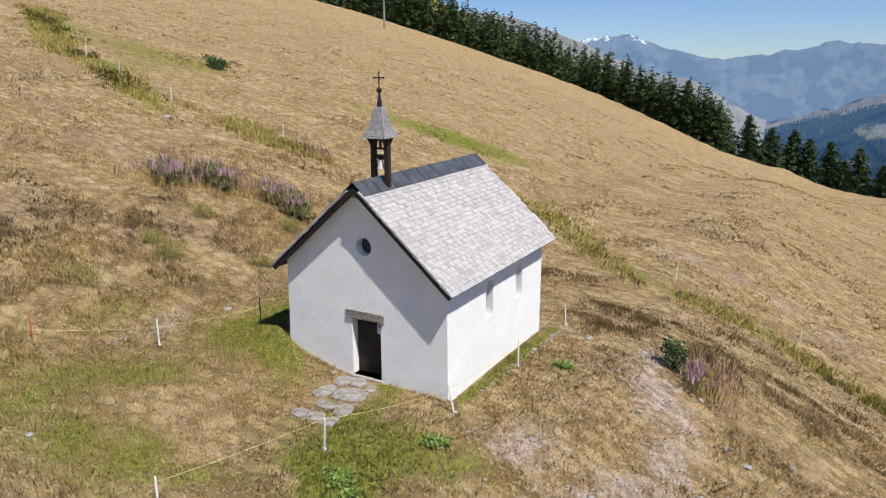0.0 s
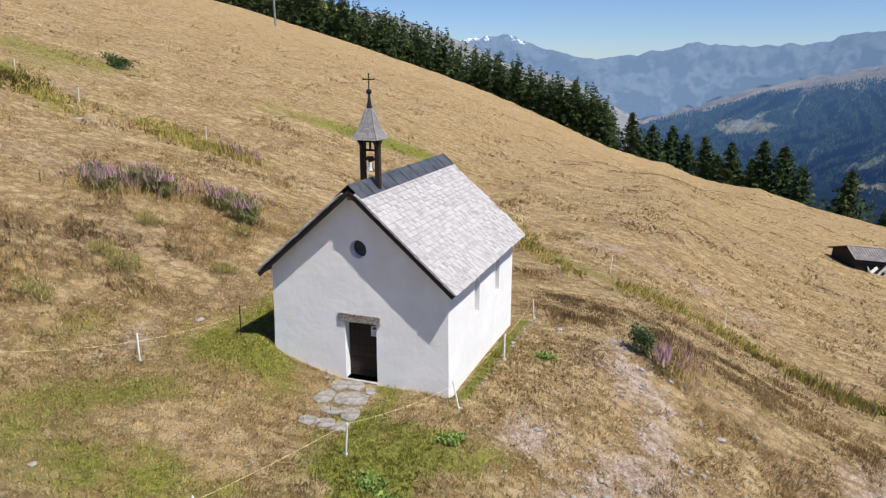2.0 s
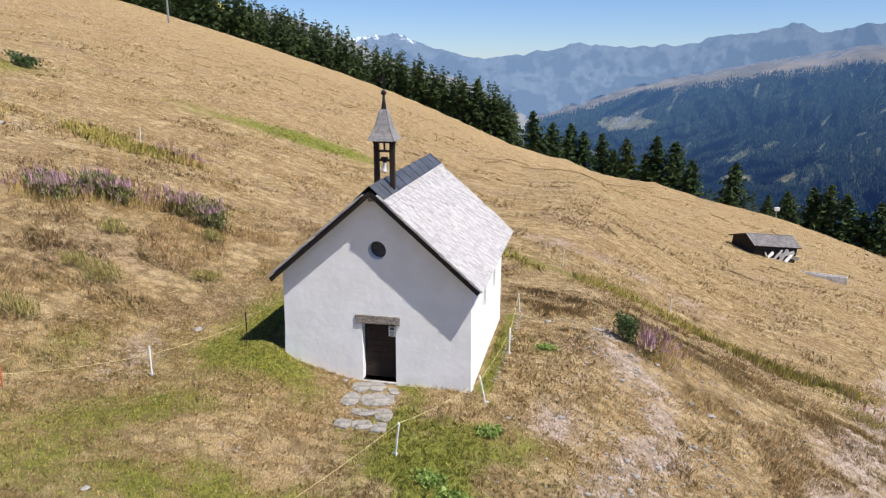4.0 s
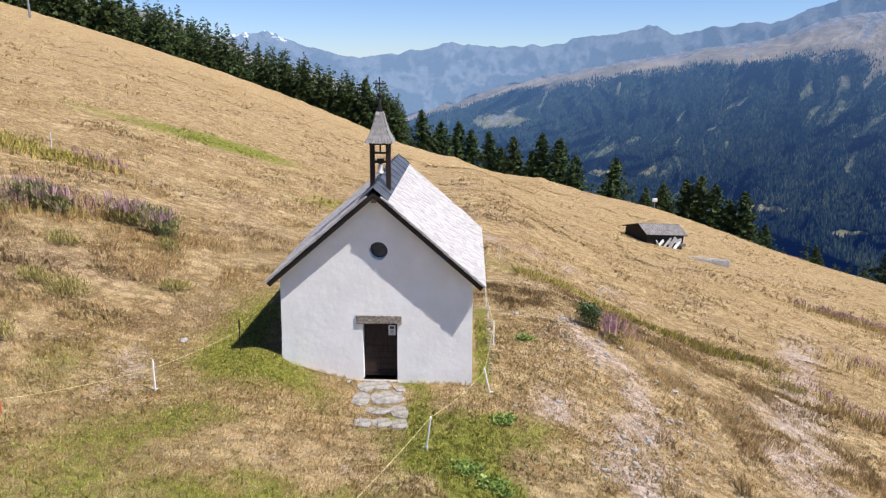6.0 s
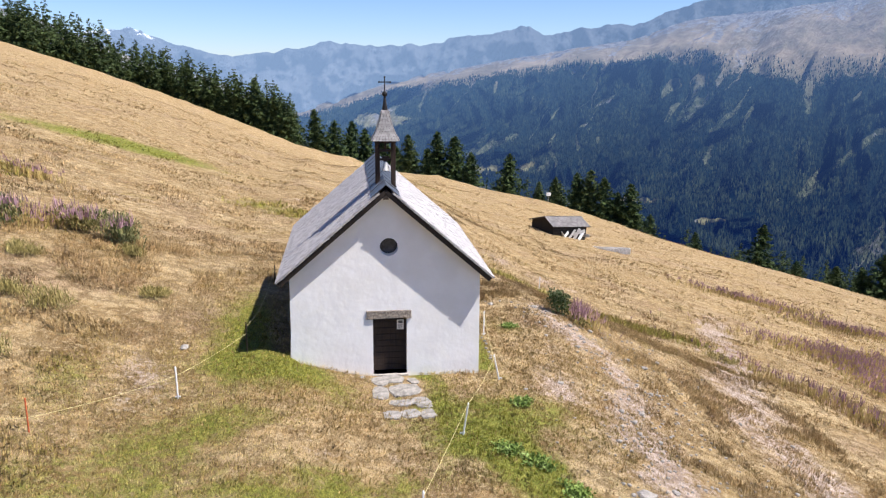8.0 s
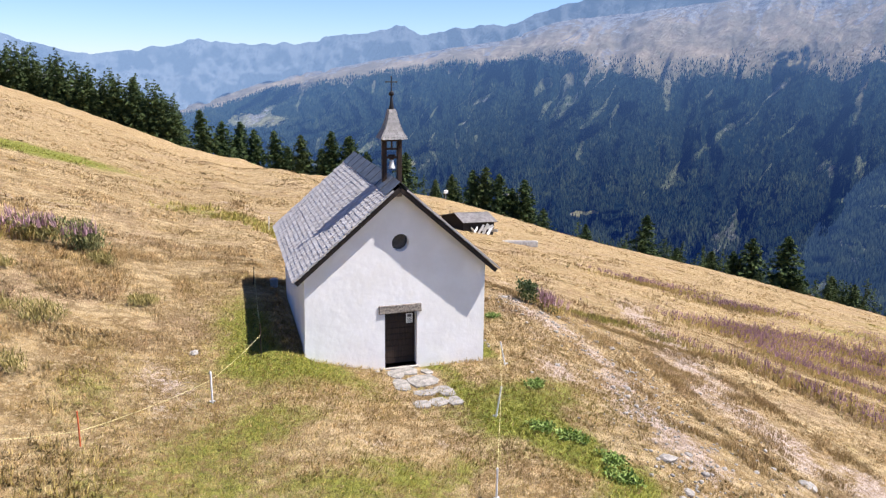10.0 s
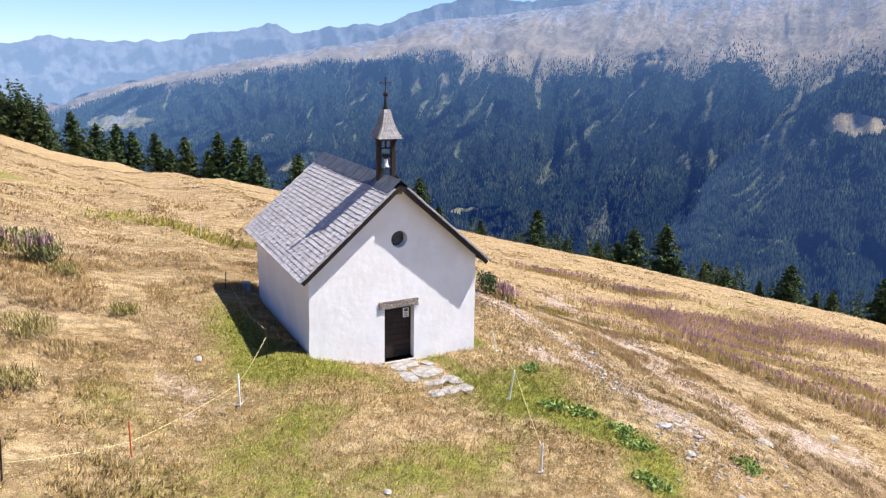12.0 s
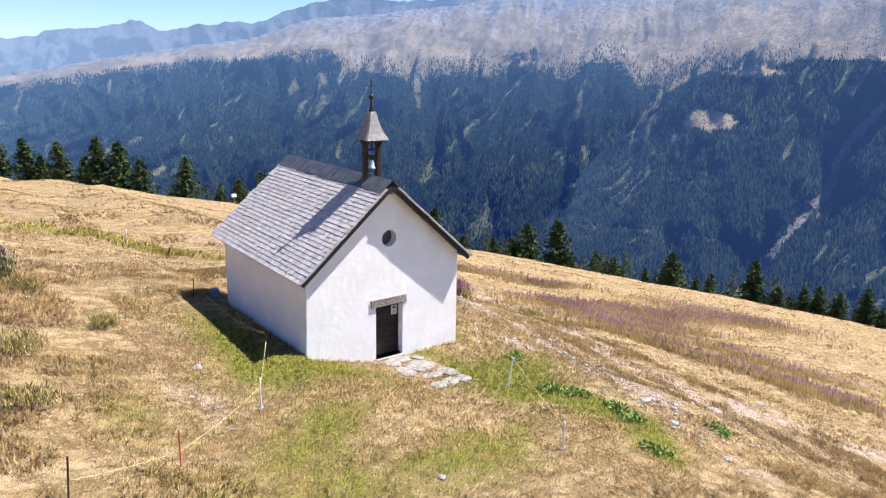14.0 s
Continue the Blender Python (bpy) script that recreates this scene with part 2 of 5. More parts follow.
PAPER = plain("paper", (0.82, 0.82, 0.80), 0.8, 0, 20, 0.05)
INK = plain("ink", (0.12, 0.12, 0.13), 0.7)


# ---- ground ----
HUMPS = ((12, 24, 8, -1.904), (48, 21, 15, -1.905), (-10, 9, 5, 0.821), (26, 1, 8, 0.378), (-28, 18, 8, -0.349), (-2, 24, 8, -0.174), (9, -7, 3, 0.971), (-30, 60, 20, 0.613), (12, 66, 18, -1.5), (15, 140, 30, -0.9), (-2, 98, 18, -1.0), (6, 131, 15, -1.5), (52, 135, 13, 1.6))


def slope(x, y):
    """The lie of the meadow, a terrace cut into a hillside that falls to +x."""
    u = x - 0.35 * np.clip(y, -10, 8)
    z = 1.0761 - 0.2267 * x + 0.4287 * ramp_up(x, -6, 1.5) - 0.4135 * ramp_up(x, -3.2, 0.4) + 0.3027 * ramp_up(x, -0.6, 0.4)
    z = z - 0.5867 * ramp_up(u, 5, 1.2) + 0.2804 * ramp_up(u, 12, 3) + 0.0858 * ramp_up(x, 40, 10) - 0.0814 * ramp_up(x, -30, 10)
    z = z - 0.022 * y - 0.0304 * ramp_up(y, 20, 10) - 0.000416 * x * y
    for cx, cy, r, h in HUMPS:
        z = z + h * hump(x, y, cx, cy, r)
    return z


def knots(a, table):
    """Smooth curve through a few (angle, value) pairs."""
    xs, ys = zip(*sorted(table))
    return np.interp(a, xs, ys)


RIM = ((-180, 110), (-100, 95), (-85, 96), (-60, 126), (-45, 141), (-25, 140), (-10, 160), (-3, 184), (3, 171), (9, 185), (15, 201), (22, 189), (32, 195), (50, 204), (60, 220), (120, 200), (180, 110))
LIFT = ((-180, 0), (-100, 0), (-85, -1.17), (-60, -1.05), (-45, -0.17), (-25, 0.3), (-10, -0.23), (-3, -7.01), (3, -4.1), (9, -4.24), (15, -4.1), (22, -2.02), (32, -1.12), (50, 0), (180, 0))


def bearing(x, y):
    return np.degrees(np.arctan2(-x, y))


def lie(x, y):
    """Height of the ground anywhere: meadow, its rim, and the fall to the valley beyond it."""
    r, a = np.hypot(x, y), bearing(x, y)
    rim = knots(a, RIM)
    over = np.maximum(0, r - rim)
    z = slope(x, y) + knots(a, LIFT) * step(r / rim, 0.4, 1.0) + 0.5 * (clouds(x / 9, y / 9, 3, 5) - 0.5) * step(r, 9, 30) + 0.16 * (clouds(x / 1.7, y / 1.7, 3, 8) - 0.5) * step(r, 6, 14)
    keep = step(a, 8, 24) * (1 - step(a, 100, 150))
    return z - (1 - 0.85 * keep) * (0.22 * over + 0.0016 * np.minimum(over, 140) ** 2) - 0.11 * over * keep


def strip(x, y, way, width):
    """1 along a bent line, falling off to its sides."""
    best = np.full(np.shape(x), 1e9)
    for (x0, y0), (x1, y1) in zip(way, way[1:]):
        dx, dy = x1 - x0, y1 - y0
        t = np.clip(((x - x0) * dx + (y - y0) * dy) / (dx * dx + dy * dy), 0, 1)
        best = np.minimum(best, np.hypot(x - x0 - t * dx, y - y0 - t * dy))
    return np.exp(-0.5 * (best / width) ** 2)


DITCHES = (((-63, 34), (-44, 22.2), (-40.8, 23.4), (-33.5, 20), (-29.8, 18.6)), ((-26, 22), (-22.3, 21.5), (-18.5, 22)), ((-7, 30.5), (-1.2, 26.8), (3.5, 22.2), (6.5, 19.5), (9, 20.2), (11.1, 21.3), (13.3, 20), (16.5, 18.6), (21, 17.5)))
BANK = ((7.6, 7.6), (9.0, 4.0), (9.5, 1.6), (8.4, -1.5), (7.4, -4.0), (7.0, -7.0), (6.4, -10.0))
TRACK = ((30, 30), (20, 12), (15.2, 2.1), (15.7, -2.3), (19.4, -5.5), (24, -12))
BLOOMS = ((37, 19, 5, 1.3, 63), (25.6, 3.2, 6.5, 0.8, -62), (43, 28, 6.5, 1.5, 10), (66, 24, 5, 2.6, -80), (37.5, 4.6, 4, 1.0, -60), (43.4, 45.4, 4.0, 1.0, -2), (56, 25, 6, 2.2, -20), (47, 21, 4, 1.4, -35), (31, -2.5, 3, 0.8, -60), (9.7, 7.6, 0.5, 0.7, 0), (-16.6, 9.0, 1.6, 0.8, 35), (-13.2, 11.0, 1.2, 0.7, 30), (-18.0, 21.8, 0.8, 0.5, 0), (52, 40, 4, 1.2, 0))


def lawn(x, y):
    """How green: mown turf round the building and damp patches on the hillside."""
    g = 0.8 * step(np.hypot(x, y) - knots(bearing(x, y), RIM), 4, 14) + 0.24 * hump(x, y, -0.5, -4.5, 7.5, 4.5) - 0.35 * hump(x, y, -1.2, -4.8, 2.3, 1.0, 12) + 0.45 * (clouds(x / 1.6, y / 1.6, 4, 88) - 0.5) * hump(x, y, 0, -3, 8, 7) + 0.80 * hump(x, y, -2.9, -0.8, 1.8, 0.8, -12) + 0.55 * hump(x, y, -4.7, -4.3, 1.5, 0.8, 20) + 0.62 * hump(x, y, 3.4, -2.9, 2.2, 1.1, 10) + 0.5 * hump(x, y, 1.6, -5.0, 1.6, 1.2)
    g = g + 0.9 * strip(x, y, ((2.4, -4.6), (3.4, -6.0), (4.3, -7.6), (3.0, -9.2)), 0.6) + 0.5 * hump(x, y, -6.6, -7.2, 3.2, 1.6) + 0.5 * hump(x, y, -4.4, 2.2, 0.6, 2.6) + 0.8 * strip(x, y, ((3.45, 0.3), (3.75, 7.6)), 0.28)
    g = g + 0.45 * hump(x, y, -2.0, -7.5, 1.6, 1.0) + 0.5 * hump(x, y, 5.2, 4.0, 0.8, 0.8) + 0.5 * hump(x, y, -8.6, -2.0, 1.0, 1.4) + 0.55 * strip(x, y, ((1.1, -0.3), (1.6, -1.0), (1.4, -2.6)), 0.3)
    g = g + 0.85 * hump(x, y, -15.5, 43.2, 4.5, 2.2, 20) + 0.62 * hump(x, y, -24, 40.5, 8, 2.6, 24) + 0.6 * hump(x, y, 15, 90, 7, 2.5) + 0.6 * hump(x, y, 79, 43, 9, 3) + 0.5 * hump(x, y, -40, 27, 6, 2.5, -10) + 0.6 * hump(x, y, 13.2, 70.6, 6, 2.0) + 0.7 * hump(x, y, 62, 35, 6, 2.0, -10) + 0.4 * hump(x, y, 47, 19, 5, 1.5, -30)
    g = g + 0.62 * strip(x, y, ((-60.9, 31.7), (-52.1, 31.3), (-45.3, 32.0), (-39.4, 33.1)), 2.6)
    for way in DITCHES:
        g = g + 0.7 * strip(x, y, way, 0.9)
    # green turf left of the wall; its darker colour also deepens the chapel's shadow
    g = g + 0.45 * hump(x, y, -4.6, 3.6, 1.3, 3.6) + 0.5 * (clouds(x / 0.8, y / 0.8, 4, 93) - 0.5) * step(-np.hypot(x, y + 2), -10, -5)
    return 0.9 * g


def bare(x, y):
    """How bare: trodden soil, the rubble bank and the track below it."""
    e = 0.60 * strip(x, y, BANK, 0.9) + 0.38 * hump(x, y, 6.4, 1.0, 1.4, 3.6) + 0.33 * hump(x, y, 4.6, -1.0, 1.3, 0.8) + 0.72 * strip(x, y, TRACK, 1.5)
    e = e + 0.45 * hump(x, y, -1.2, -5.0, 1.9, 0.9, 15) + 0.55 * hump(x, y, -7.2, -1.8, 1.0, 1.6) + 0.55 * hump(x, y, 5.5, 28.5, 3.5, 1.6, 10) + 0.5 * hump(x, y, -1.7, 33.8, 3, 1.4) + 0.5 * hump(x, y, -26, 18.6, 3, 1.0, -10) + 0.5 * hump(x, y, 14, 28, 4, 1.6, -10)
    e = e + 0.45 * hump(x, y, 11.5, -5.5, 2.0, 1.5) + 0.4 * hump(x, y, -14, 22, 4, 1.2)
    return e * (0.05 + 1.6 * clouds(x / 1.1, y / 1.1, 5, 57))


def heather(x, y):
    """Purple willowherb patches."""
    p = 0.42 * hump(x, y, 6, 28.6, 4, 1.6, 8) + 0.40 * hump(x, y, -1.5, 33.8, 3, 1.2) + 0.35 * hump(x, y, 14, 29, 4, 1.5, -10) + 0.4 * hump(x, y, 10.5, 5.5, 0.9, 2.0, -20)
    for cx, cy, rx, ry, turn in BLOOMS:
        p = p + 0.9 * hump(x, y, cx, cy, rx, ry, turn)
    return p


def mown(x, y):
    """1 on the short turf of the terrace, 0 in the tall grass."""
    return step(-np.hypot((x + 0.2) / 8.6, (y + 1.8) / 9.2) + 0.35 * (clouds(x / 2.2, y / 2.2, 3, 14) - 0.5), -1.12, -0.88)


def build_ground():
    turns, rings = 760, 290
    a = np.arange(turns) * 2 * math.pi / turns
    r = np.concatenate(([0.25], np.geomspace(0.6, 900, rings - 1)))
    rr, aa = np.meshgrid(r, a, indexing="ij")
    x, y = (rr * np.sin(aa)).ravel(), (rr * np.cos(aa)).ravel()
    z = lie(x, y)
    near = step(-np.abs(x - 0.2), -3.3, -2.7) * step(-np.abs(y - 3.6), -4.0, -3.2)
    z = z - 0.25 * near
    i, j = np.meshgrid(np.arange(rings - 1), np.arange(turns), indexing="ij")
    k = (j + 1) % turns
    faces = np.stack([i * turns + j, (i + 1) * turns + j, (i + 1) * turns + k, i * turns + k], -1).reshape(-1, 4)
    cover = np.clip(np.stack([lawn(x, y), bare(x, y), heather(x, y)], -1), 0, 1)
    ob = new("ground", mesh_of("ground", np.stack([x, y, z], -1), faces, MEADOW, [("cover", cover)], True))
    tagged(ob, "dry golden alpine meadow on a steep hillside", "meadow", kind="structure")


build_ground()


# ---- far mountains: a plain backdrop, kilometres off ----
def far_paint(name, near, far, haze_grey=0.0):
    """Rock, pasture, woods and snow of the distance; haze is painted in as blue emission, more with every kilometre."""
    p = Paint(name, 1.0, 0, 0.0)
    lay, haze = p.attribute("lay"), p.attribute("haze")
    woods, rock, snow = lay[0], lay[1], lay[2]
    high, field = haze[1], haze[2]
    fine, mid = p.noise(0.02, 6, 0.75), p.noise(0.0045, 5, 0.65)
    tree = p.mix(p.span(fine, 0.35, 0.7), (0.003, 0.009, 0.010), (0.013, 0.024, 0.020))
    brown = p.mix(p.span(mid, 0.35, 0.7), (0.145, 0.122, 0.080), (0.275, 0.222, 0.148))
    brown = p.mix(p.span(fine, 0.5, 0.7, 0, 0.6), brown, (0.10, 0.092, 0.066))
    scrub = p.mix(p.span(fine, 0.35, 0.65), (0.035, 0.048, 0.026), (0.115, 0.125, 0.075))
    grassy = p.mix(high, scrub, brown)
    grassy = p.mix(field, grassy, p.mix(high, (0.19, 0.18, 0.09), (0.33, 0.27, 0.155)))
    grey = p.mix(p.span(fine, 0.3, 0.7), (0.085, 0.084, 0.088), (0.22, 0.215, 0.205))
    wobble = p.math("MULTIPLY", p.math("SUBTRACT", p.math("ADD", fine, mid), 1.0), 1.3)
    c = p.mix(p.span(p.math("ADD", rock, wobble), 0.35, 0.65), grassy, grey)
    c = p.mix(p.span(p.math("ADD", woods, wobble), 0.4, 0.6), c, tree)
    # grey-blue laid over the base colour, flattening it as haze would
    c = p.mix(haze_grey, c, (0.045, 0.05, 0.056))
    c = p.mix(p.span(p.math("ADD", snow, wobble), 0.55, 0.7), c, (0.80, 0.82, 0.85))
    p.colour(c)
    # the surface itself glows to stand in for haze
    p.put(p.out.inputs["Emission Color"], p.mix(haze[0], near, far))
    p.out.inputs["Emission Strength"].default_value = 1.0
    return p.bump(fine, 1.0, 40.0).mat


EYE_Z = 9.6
# painted haze: emission colours of the nearest and the farthest slopes
HAZE_NEAR, HAZE_FAR = (0.0018, 0.0070, 0.034), (0.042, 0.086, 0.175)
SKYLINE = ((40, 1.6), (30, 1.5), (20, 1.8), (16.6, 1.9), (13.4, 2.2), (9.7, 1.1), (6.3, 0.3), (3, 0.9), (-1, 1.4), (-6.3, 1.2), (-10.5, 2.0), (-13, 2.0), (-15.7, 2.9), (-17.6, 2.2), (-23, 3.0), (-25, 3.1), (-27.5, 4.2), (-31.6, 5.1), (-36, 4.7), (-45, 6.0), (-60, 7.0), (-80, 7.0))
CREST = ((8, -5.5), (3.3, -4.2), (0.2, -3.2), (-5.7, -1.4), (-12.6, 0.0), (-18, 0.9), (-24, 1.8), (-27.5, 3.0), (-33, 3.9), (-45, 5.4), (-60, 6.2), (-80, 6.5))
TREELINE = ((8, -6.0), (3.3, -4.6), (0.2, -3.8), (-5.7, -2.2), (-12.6, -1.0), (-20, -0.2), (-30, 0.3), (-45, 0.3), (-60, 0.8), (-80, 0.5))
FLOOR = ((8, -6.8), (3, -6.3), (-4, -6.6), (-17, -9.5), (-35, -14.5), (-60, -18.0), (-80, -19.0))
FOOT = ((8, 3900), (-4, 3600), (-17, 2900), (-35, 2100), (-60, 1700), (-80, 1500))


def ridged(x, y, octaves, seed):
    return 1 - 2 * np.abs(clouds(x, y, octaves, seed) - 0.5)


def wall_point(a, u):
    """The far valley side: u is 0 at the valley floor, 0.7 at the tree line and 1 at the crest."""
    foot, line, top = knots(a, FLOOR), knots(a, TREELINE), knots(a, CREST)
    el = np.where(u < 0.7, foot + (line - foot) * u / 0.7, line + (top - line) * (u - 0.7) / 0.3)
    r0 = knots(a, FOOT)
    r = r0 + np.minimum(2600, 4500 - r0) * u
    tall = np.maximum(4, top - foot)
    slant = a + 7 * u
    spur = clouds(slant / 7, u * tall / 14 + 7, 4, 31) - 0.5
    cut = np.abs(clouds(slant / 3.4 + 0.4 * clouds(a, u * 9, 2, 3), u * tall / 16, 4, 44) - 0.5) * 2
    fade = step(u, 0.02, 0.25) * (0.4 + 0.6 * (1 - step(u, 0.8, 1.0)))
    el = el + (1.6 * spur + 0.5 * (clouds(a / 1.3, u * tall / 1.6, 3, 23) - 0.5)) * fade * np.minimum(1, tall / 10)
    flat = r
    r = r + (650 * spur + 500 * np.maximum(0, 0.3 - cut)) * (1 - 0.85 * step(u, 0.6, 0.8))
    ribs = ridged((slant + 5 * clouds(a / 6, u * 3, 2, 35)) / 2.6, u * tall / 7, 5, 66) - 0.7
    r = r - 420 * ribs * step(u, 0.03, 0.15) * (1 - 0.7 * step(u, 0.55, 0.8))
    r = r + 500 * strip(a, el, RAVINE, 1.6)
    # third value: amount of painted haze, by distance and more to the right
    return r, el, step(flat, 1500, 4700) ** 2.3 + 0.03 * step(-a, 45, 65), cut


# gullies and runs down the far slope, as bearing and elevation seen from the meadow
GULLIES = (((-49.6, -0.6), (-49.4, -4.1), (-50.3, -7.1)), ((-42.1, -3.4), (-39.0, -6.6), (-37.0, -8.9)), ((-54.3, 1.5), (-54.3, -0.9)), ((-36.5, -1.1), (-36.7, -3.1)), ((-58.4, 0.4), (-55.4, -1.7), (-53.6, -5.6)), ((-32.2, -2.8), (-30.6, -4.6), (-30.3, -7.0)), ((-15.6, -5.5), (-12.4, -6.9)), ((-9.5, -1.3), (-5.6, -3.5)))
RAVINE = ((-70.2, -2.0), (-68.3, -5.2), (-67.9, -8.0), (-65.9, -11.0), (-63.9, -14.6))
PASTURES = ((-59.4, -3.5, 1.3, 0.5), (-62.3, 0.1, 1.1, 0.25), (-45.2, 0.4, 0.8, 0.2), (-4.7, -4.4, 1.2, 0.35), (-13.4, -8.2, 0.8, 0.2), (-25.4, -10.2, 1.0, 0.2), (-30.9, -11.4, 0.8, 0.15), (-16.2, -7.9, 0.8, 0.2))


def fields(a, el):
    """Mown pastures among the woods."""
    a, el = a + 1.6 * (clouds(a * 0.9, el * 1.6, 3, 73) - 0.5), el + 0.8 * (clouds(a * 1.1, el * 2, 3, 74) - 0.5)
    return sum(hump(a, el, ca, ce, ra, re) for ca, ce, ra, re in PASTURES) * (0.5 + clouds(a * 3, el * 6, 2, 75))


def cleared(a, el, cut):
    """Gaps in the woods: pastures, avalanche runs, a ravine and the broken ground by the valley road."""
    gap = 0.60 * (1 - step(cut, 0.005, 0.045)) * step(clouds(a / 5, el / 6, 2, 61), 0.42, 0.6)
    wave = a + 0.5 * (clouds(a * 1.5, el * 1.5, 3, 7) - 0.5)
    for way in GULLIES:
        gap = gap + 0.62 * strip(wave, el, way, 0.22)
    gap = gap + 1.1 * strip(wave, el, RAVINE, 0.22)
    runs = clouds((a + 0.5 * el + 3.5 * clouds(a / 5, el / 4, 3, 36)) / 0.36, el / 3.2, 4, 97) * step(clouds(a / 3, el / 4, 3, 98), 0.46, 0.64)
    gap = gap + 0.75 * step(runs, 0.52, 0.70) + 1.7 * fields(wave, el)
    road = strip(a, el, ((-48.8, -12.1), (-53.3, -12.2), (-57.6, -12.2), (-61.2, -12.5)), 0.13)
    return gap + 0.95 * road * step(clouds(a * 3, el * 4, 2, 15), 0.35, 0.6)


SPUR = ((-40, -17.0), (-44.2, -14.0), (-47.9, -10.1), (-51.5, -6.4), (-55.1, -3.2), (-58.6, -0.6), (-61, 0.4), (-66, 1.0), (-82, 1.5))


def spur_point(a, u):
    foot, top = knots(a, FLOOR), knots(a, SPUR)
    ripple = clouds(a / 2.5, u * 4, 4, 83) - 0.5
    el = foot + (top - foot) * u + 0.9 * ripple * step(u, 0.05, 0.3)
    cut = np.abs(clouds((a - 6 * u) / 3, u * 1.5, 4, 29) - 0.5) * 2
    r = knots(a, FOOT) - 120 + 1000 * u + 260 * ripple
    r = r + 250 * strip(a, el, RAVINE, 1.2)
    # third value: painted haze, thicker towards the top
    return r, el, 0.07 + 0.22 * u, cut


def polar(a, r, el):
    ar = np.radians(a)
    return np.stack([-r * np.sin(ar), r * np.cos(ar), EYE_Z + r * np.tan(np.radians(el))], -1)


def sheet_faces(n, m):
    i, j = np.meshgrid(np.arange(n - 1), np.arange(m - 1), indexing="ij")
    return np.stack([i * m + j, (i + 1) * m + j, (i + 1) * m + j + 1, i * m + j + 1], -1).reshape(-1, 4)


def far_sheet(name, a, r, el, lay, haze, mat, label, category, high=1.0, field=0.0):
    # channels: painted haze, high ground, mown field
    flat = np.stack([haze, high + 0 * haze, field + 0 * haze], -1).reshape(-1, 3)
    me = mesh_of(name, polar(a, r, el).reshape(-1, 3), sheet_faces(*a.shape), mat, [("lay", lay.reshape(-1, 3)), ("haze", np.clip(flat, 0, 1))], True)
    return tagged(new("backdrop", me), label, category, kind="structure")


def build_far():
    # the snowy range at the head of the valley
    a, u = np.meshgrid(np.linspace(42, -82, 760), np.linspace(0, 1, 80), indexing="ij")
    lift = knots(a, SKYLINE) + 7
    jag = ridged(a / 3.0, u * lift / 3.5, 5, 71) - 0.72
    teeth = clouds(a / 0.8, u * 2, 3, 19) - 0.5
    el = -7 + lift * u + (0.7 * jag + 0.30 * teeth) * step(u, 0.15, 0.8)
    ribs = ridged((a + 4 * u) / 1.6, u * 2.5, 5, 28) - 0.7
    r = 4350 + 350 * u - 260 * ribs * step(u, 0.1, 0.4) * (1 - 0.7 * step(u, 0.85, 1.0)) - 350 * jag * step(u, 0.1, 0.5) * (1 - 0.7 * step(u, 0.85, 1.0))
    snow = -0.6 + 1.15 * step(u, 0.78, 1.0) * step(a, 8, 12) + 0.75 * hump(a, u, -29.5, 0.98, 4, 0.05) + 0.7 * hump(a, u, -8, 0.97, 5, 0.06)
    lay = np.stack([0.62 - 0.9 * step(u, 0.35, 0.62), step(u, 0.6, 0.9), snow], -1)
    # almost all of the range's own colour gives way to painted haze
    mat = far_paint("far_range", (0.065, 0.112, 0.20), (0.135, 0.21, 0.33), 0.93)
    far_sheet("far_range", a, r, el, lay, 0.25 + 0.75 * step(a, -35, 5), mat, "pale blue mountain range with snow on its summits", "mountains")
    # a grassy shoulder above the woods
    a, u = np.meshgrid(np.linspace(34, 3, 300), np.linspace(0, 1, 60), indexing="ij")
    el = -9 + (9 + knots(a, ((34, 5.2), (22, 3.6), (17, 1.7), (13, 0.2), (8, -1.4), (3, -4.0)))) * u + 0.7 * (clouds(a / 2, u * 4, 4, 90) - 0.5) * u
    lay = np.stack([0.75 - 0.55 * u, 0.3 * u, 0 * u], -1)
    # emission is painted haze, stronger to the right
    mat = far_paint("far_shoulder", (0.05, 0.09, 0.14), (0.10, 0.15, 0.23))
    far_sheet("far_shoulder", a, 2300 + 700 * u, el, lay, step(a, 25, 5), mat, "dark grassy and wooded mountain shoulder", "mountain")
    # the opposite valley side
    a, u = np.meshgrid(np.linspace(8, -82, 860), np.linspace(0, 1, 190), indexing="ij")
    r, el, haze, cut = wall_point(a, u)
    edge = 0.70 + 0.16 * (clouds(a / 3, u * 2, 4, 12) - 0.5)
    woods = 0.95 - step(u, edge - 0.10, edge + 0.06) - cleared(a, el, cut)
    rock = 0.15 + 0.45 * step(u, 0.84, 1.0) + 0.3 * (1 - step(cut, 0.0, 0.10)) + 0.25 * (clouds(a / 1.5, u * 8, 3, 52) - 0.5)
    rock = rock + 0.8 * strip(a, el, RAVINE, 0.3)
    lay = np.stack([woods, rock, -0.6 + 0 * u], -1)
    mat = far_paint("far_valley_side", HAZE_NEAR, HAZE_FAR)
    far_sheet("far_valley_side", a, r, el, lay, haze, mat, "blue-green forested mountainside with pale gullies and alpine pasture", "mountainside", step(u, 0.55, 0.74), np.clip(1.3 * fields(a, el), 0, 1))
    # a nearer wooded spur that runs down into the valley
    a, u = np.meshgrid(np.linspace(-44, -82, 420), np.linspace(0, 1, 110), indexing="ij")
    r, el, haze, cut = spur_point(a, u)
    woods = 0.95 - cleared(a, el, cut) - 0.5 * step(u, 0.9, 1.0) * step(-a, 66, 74)
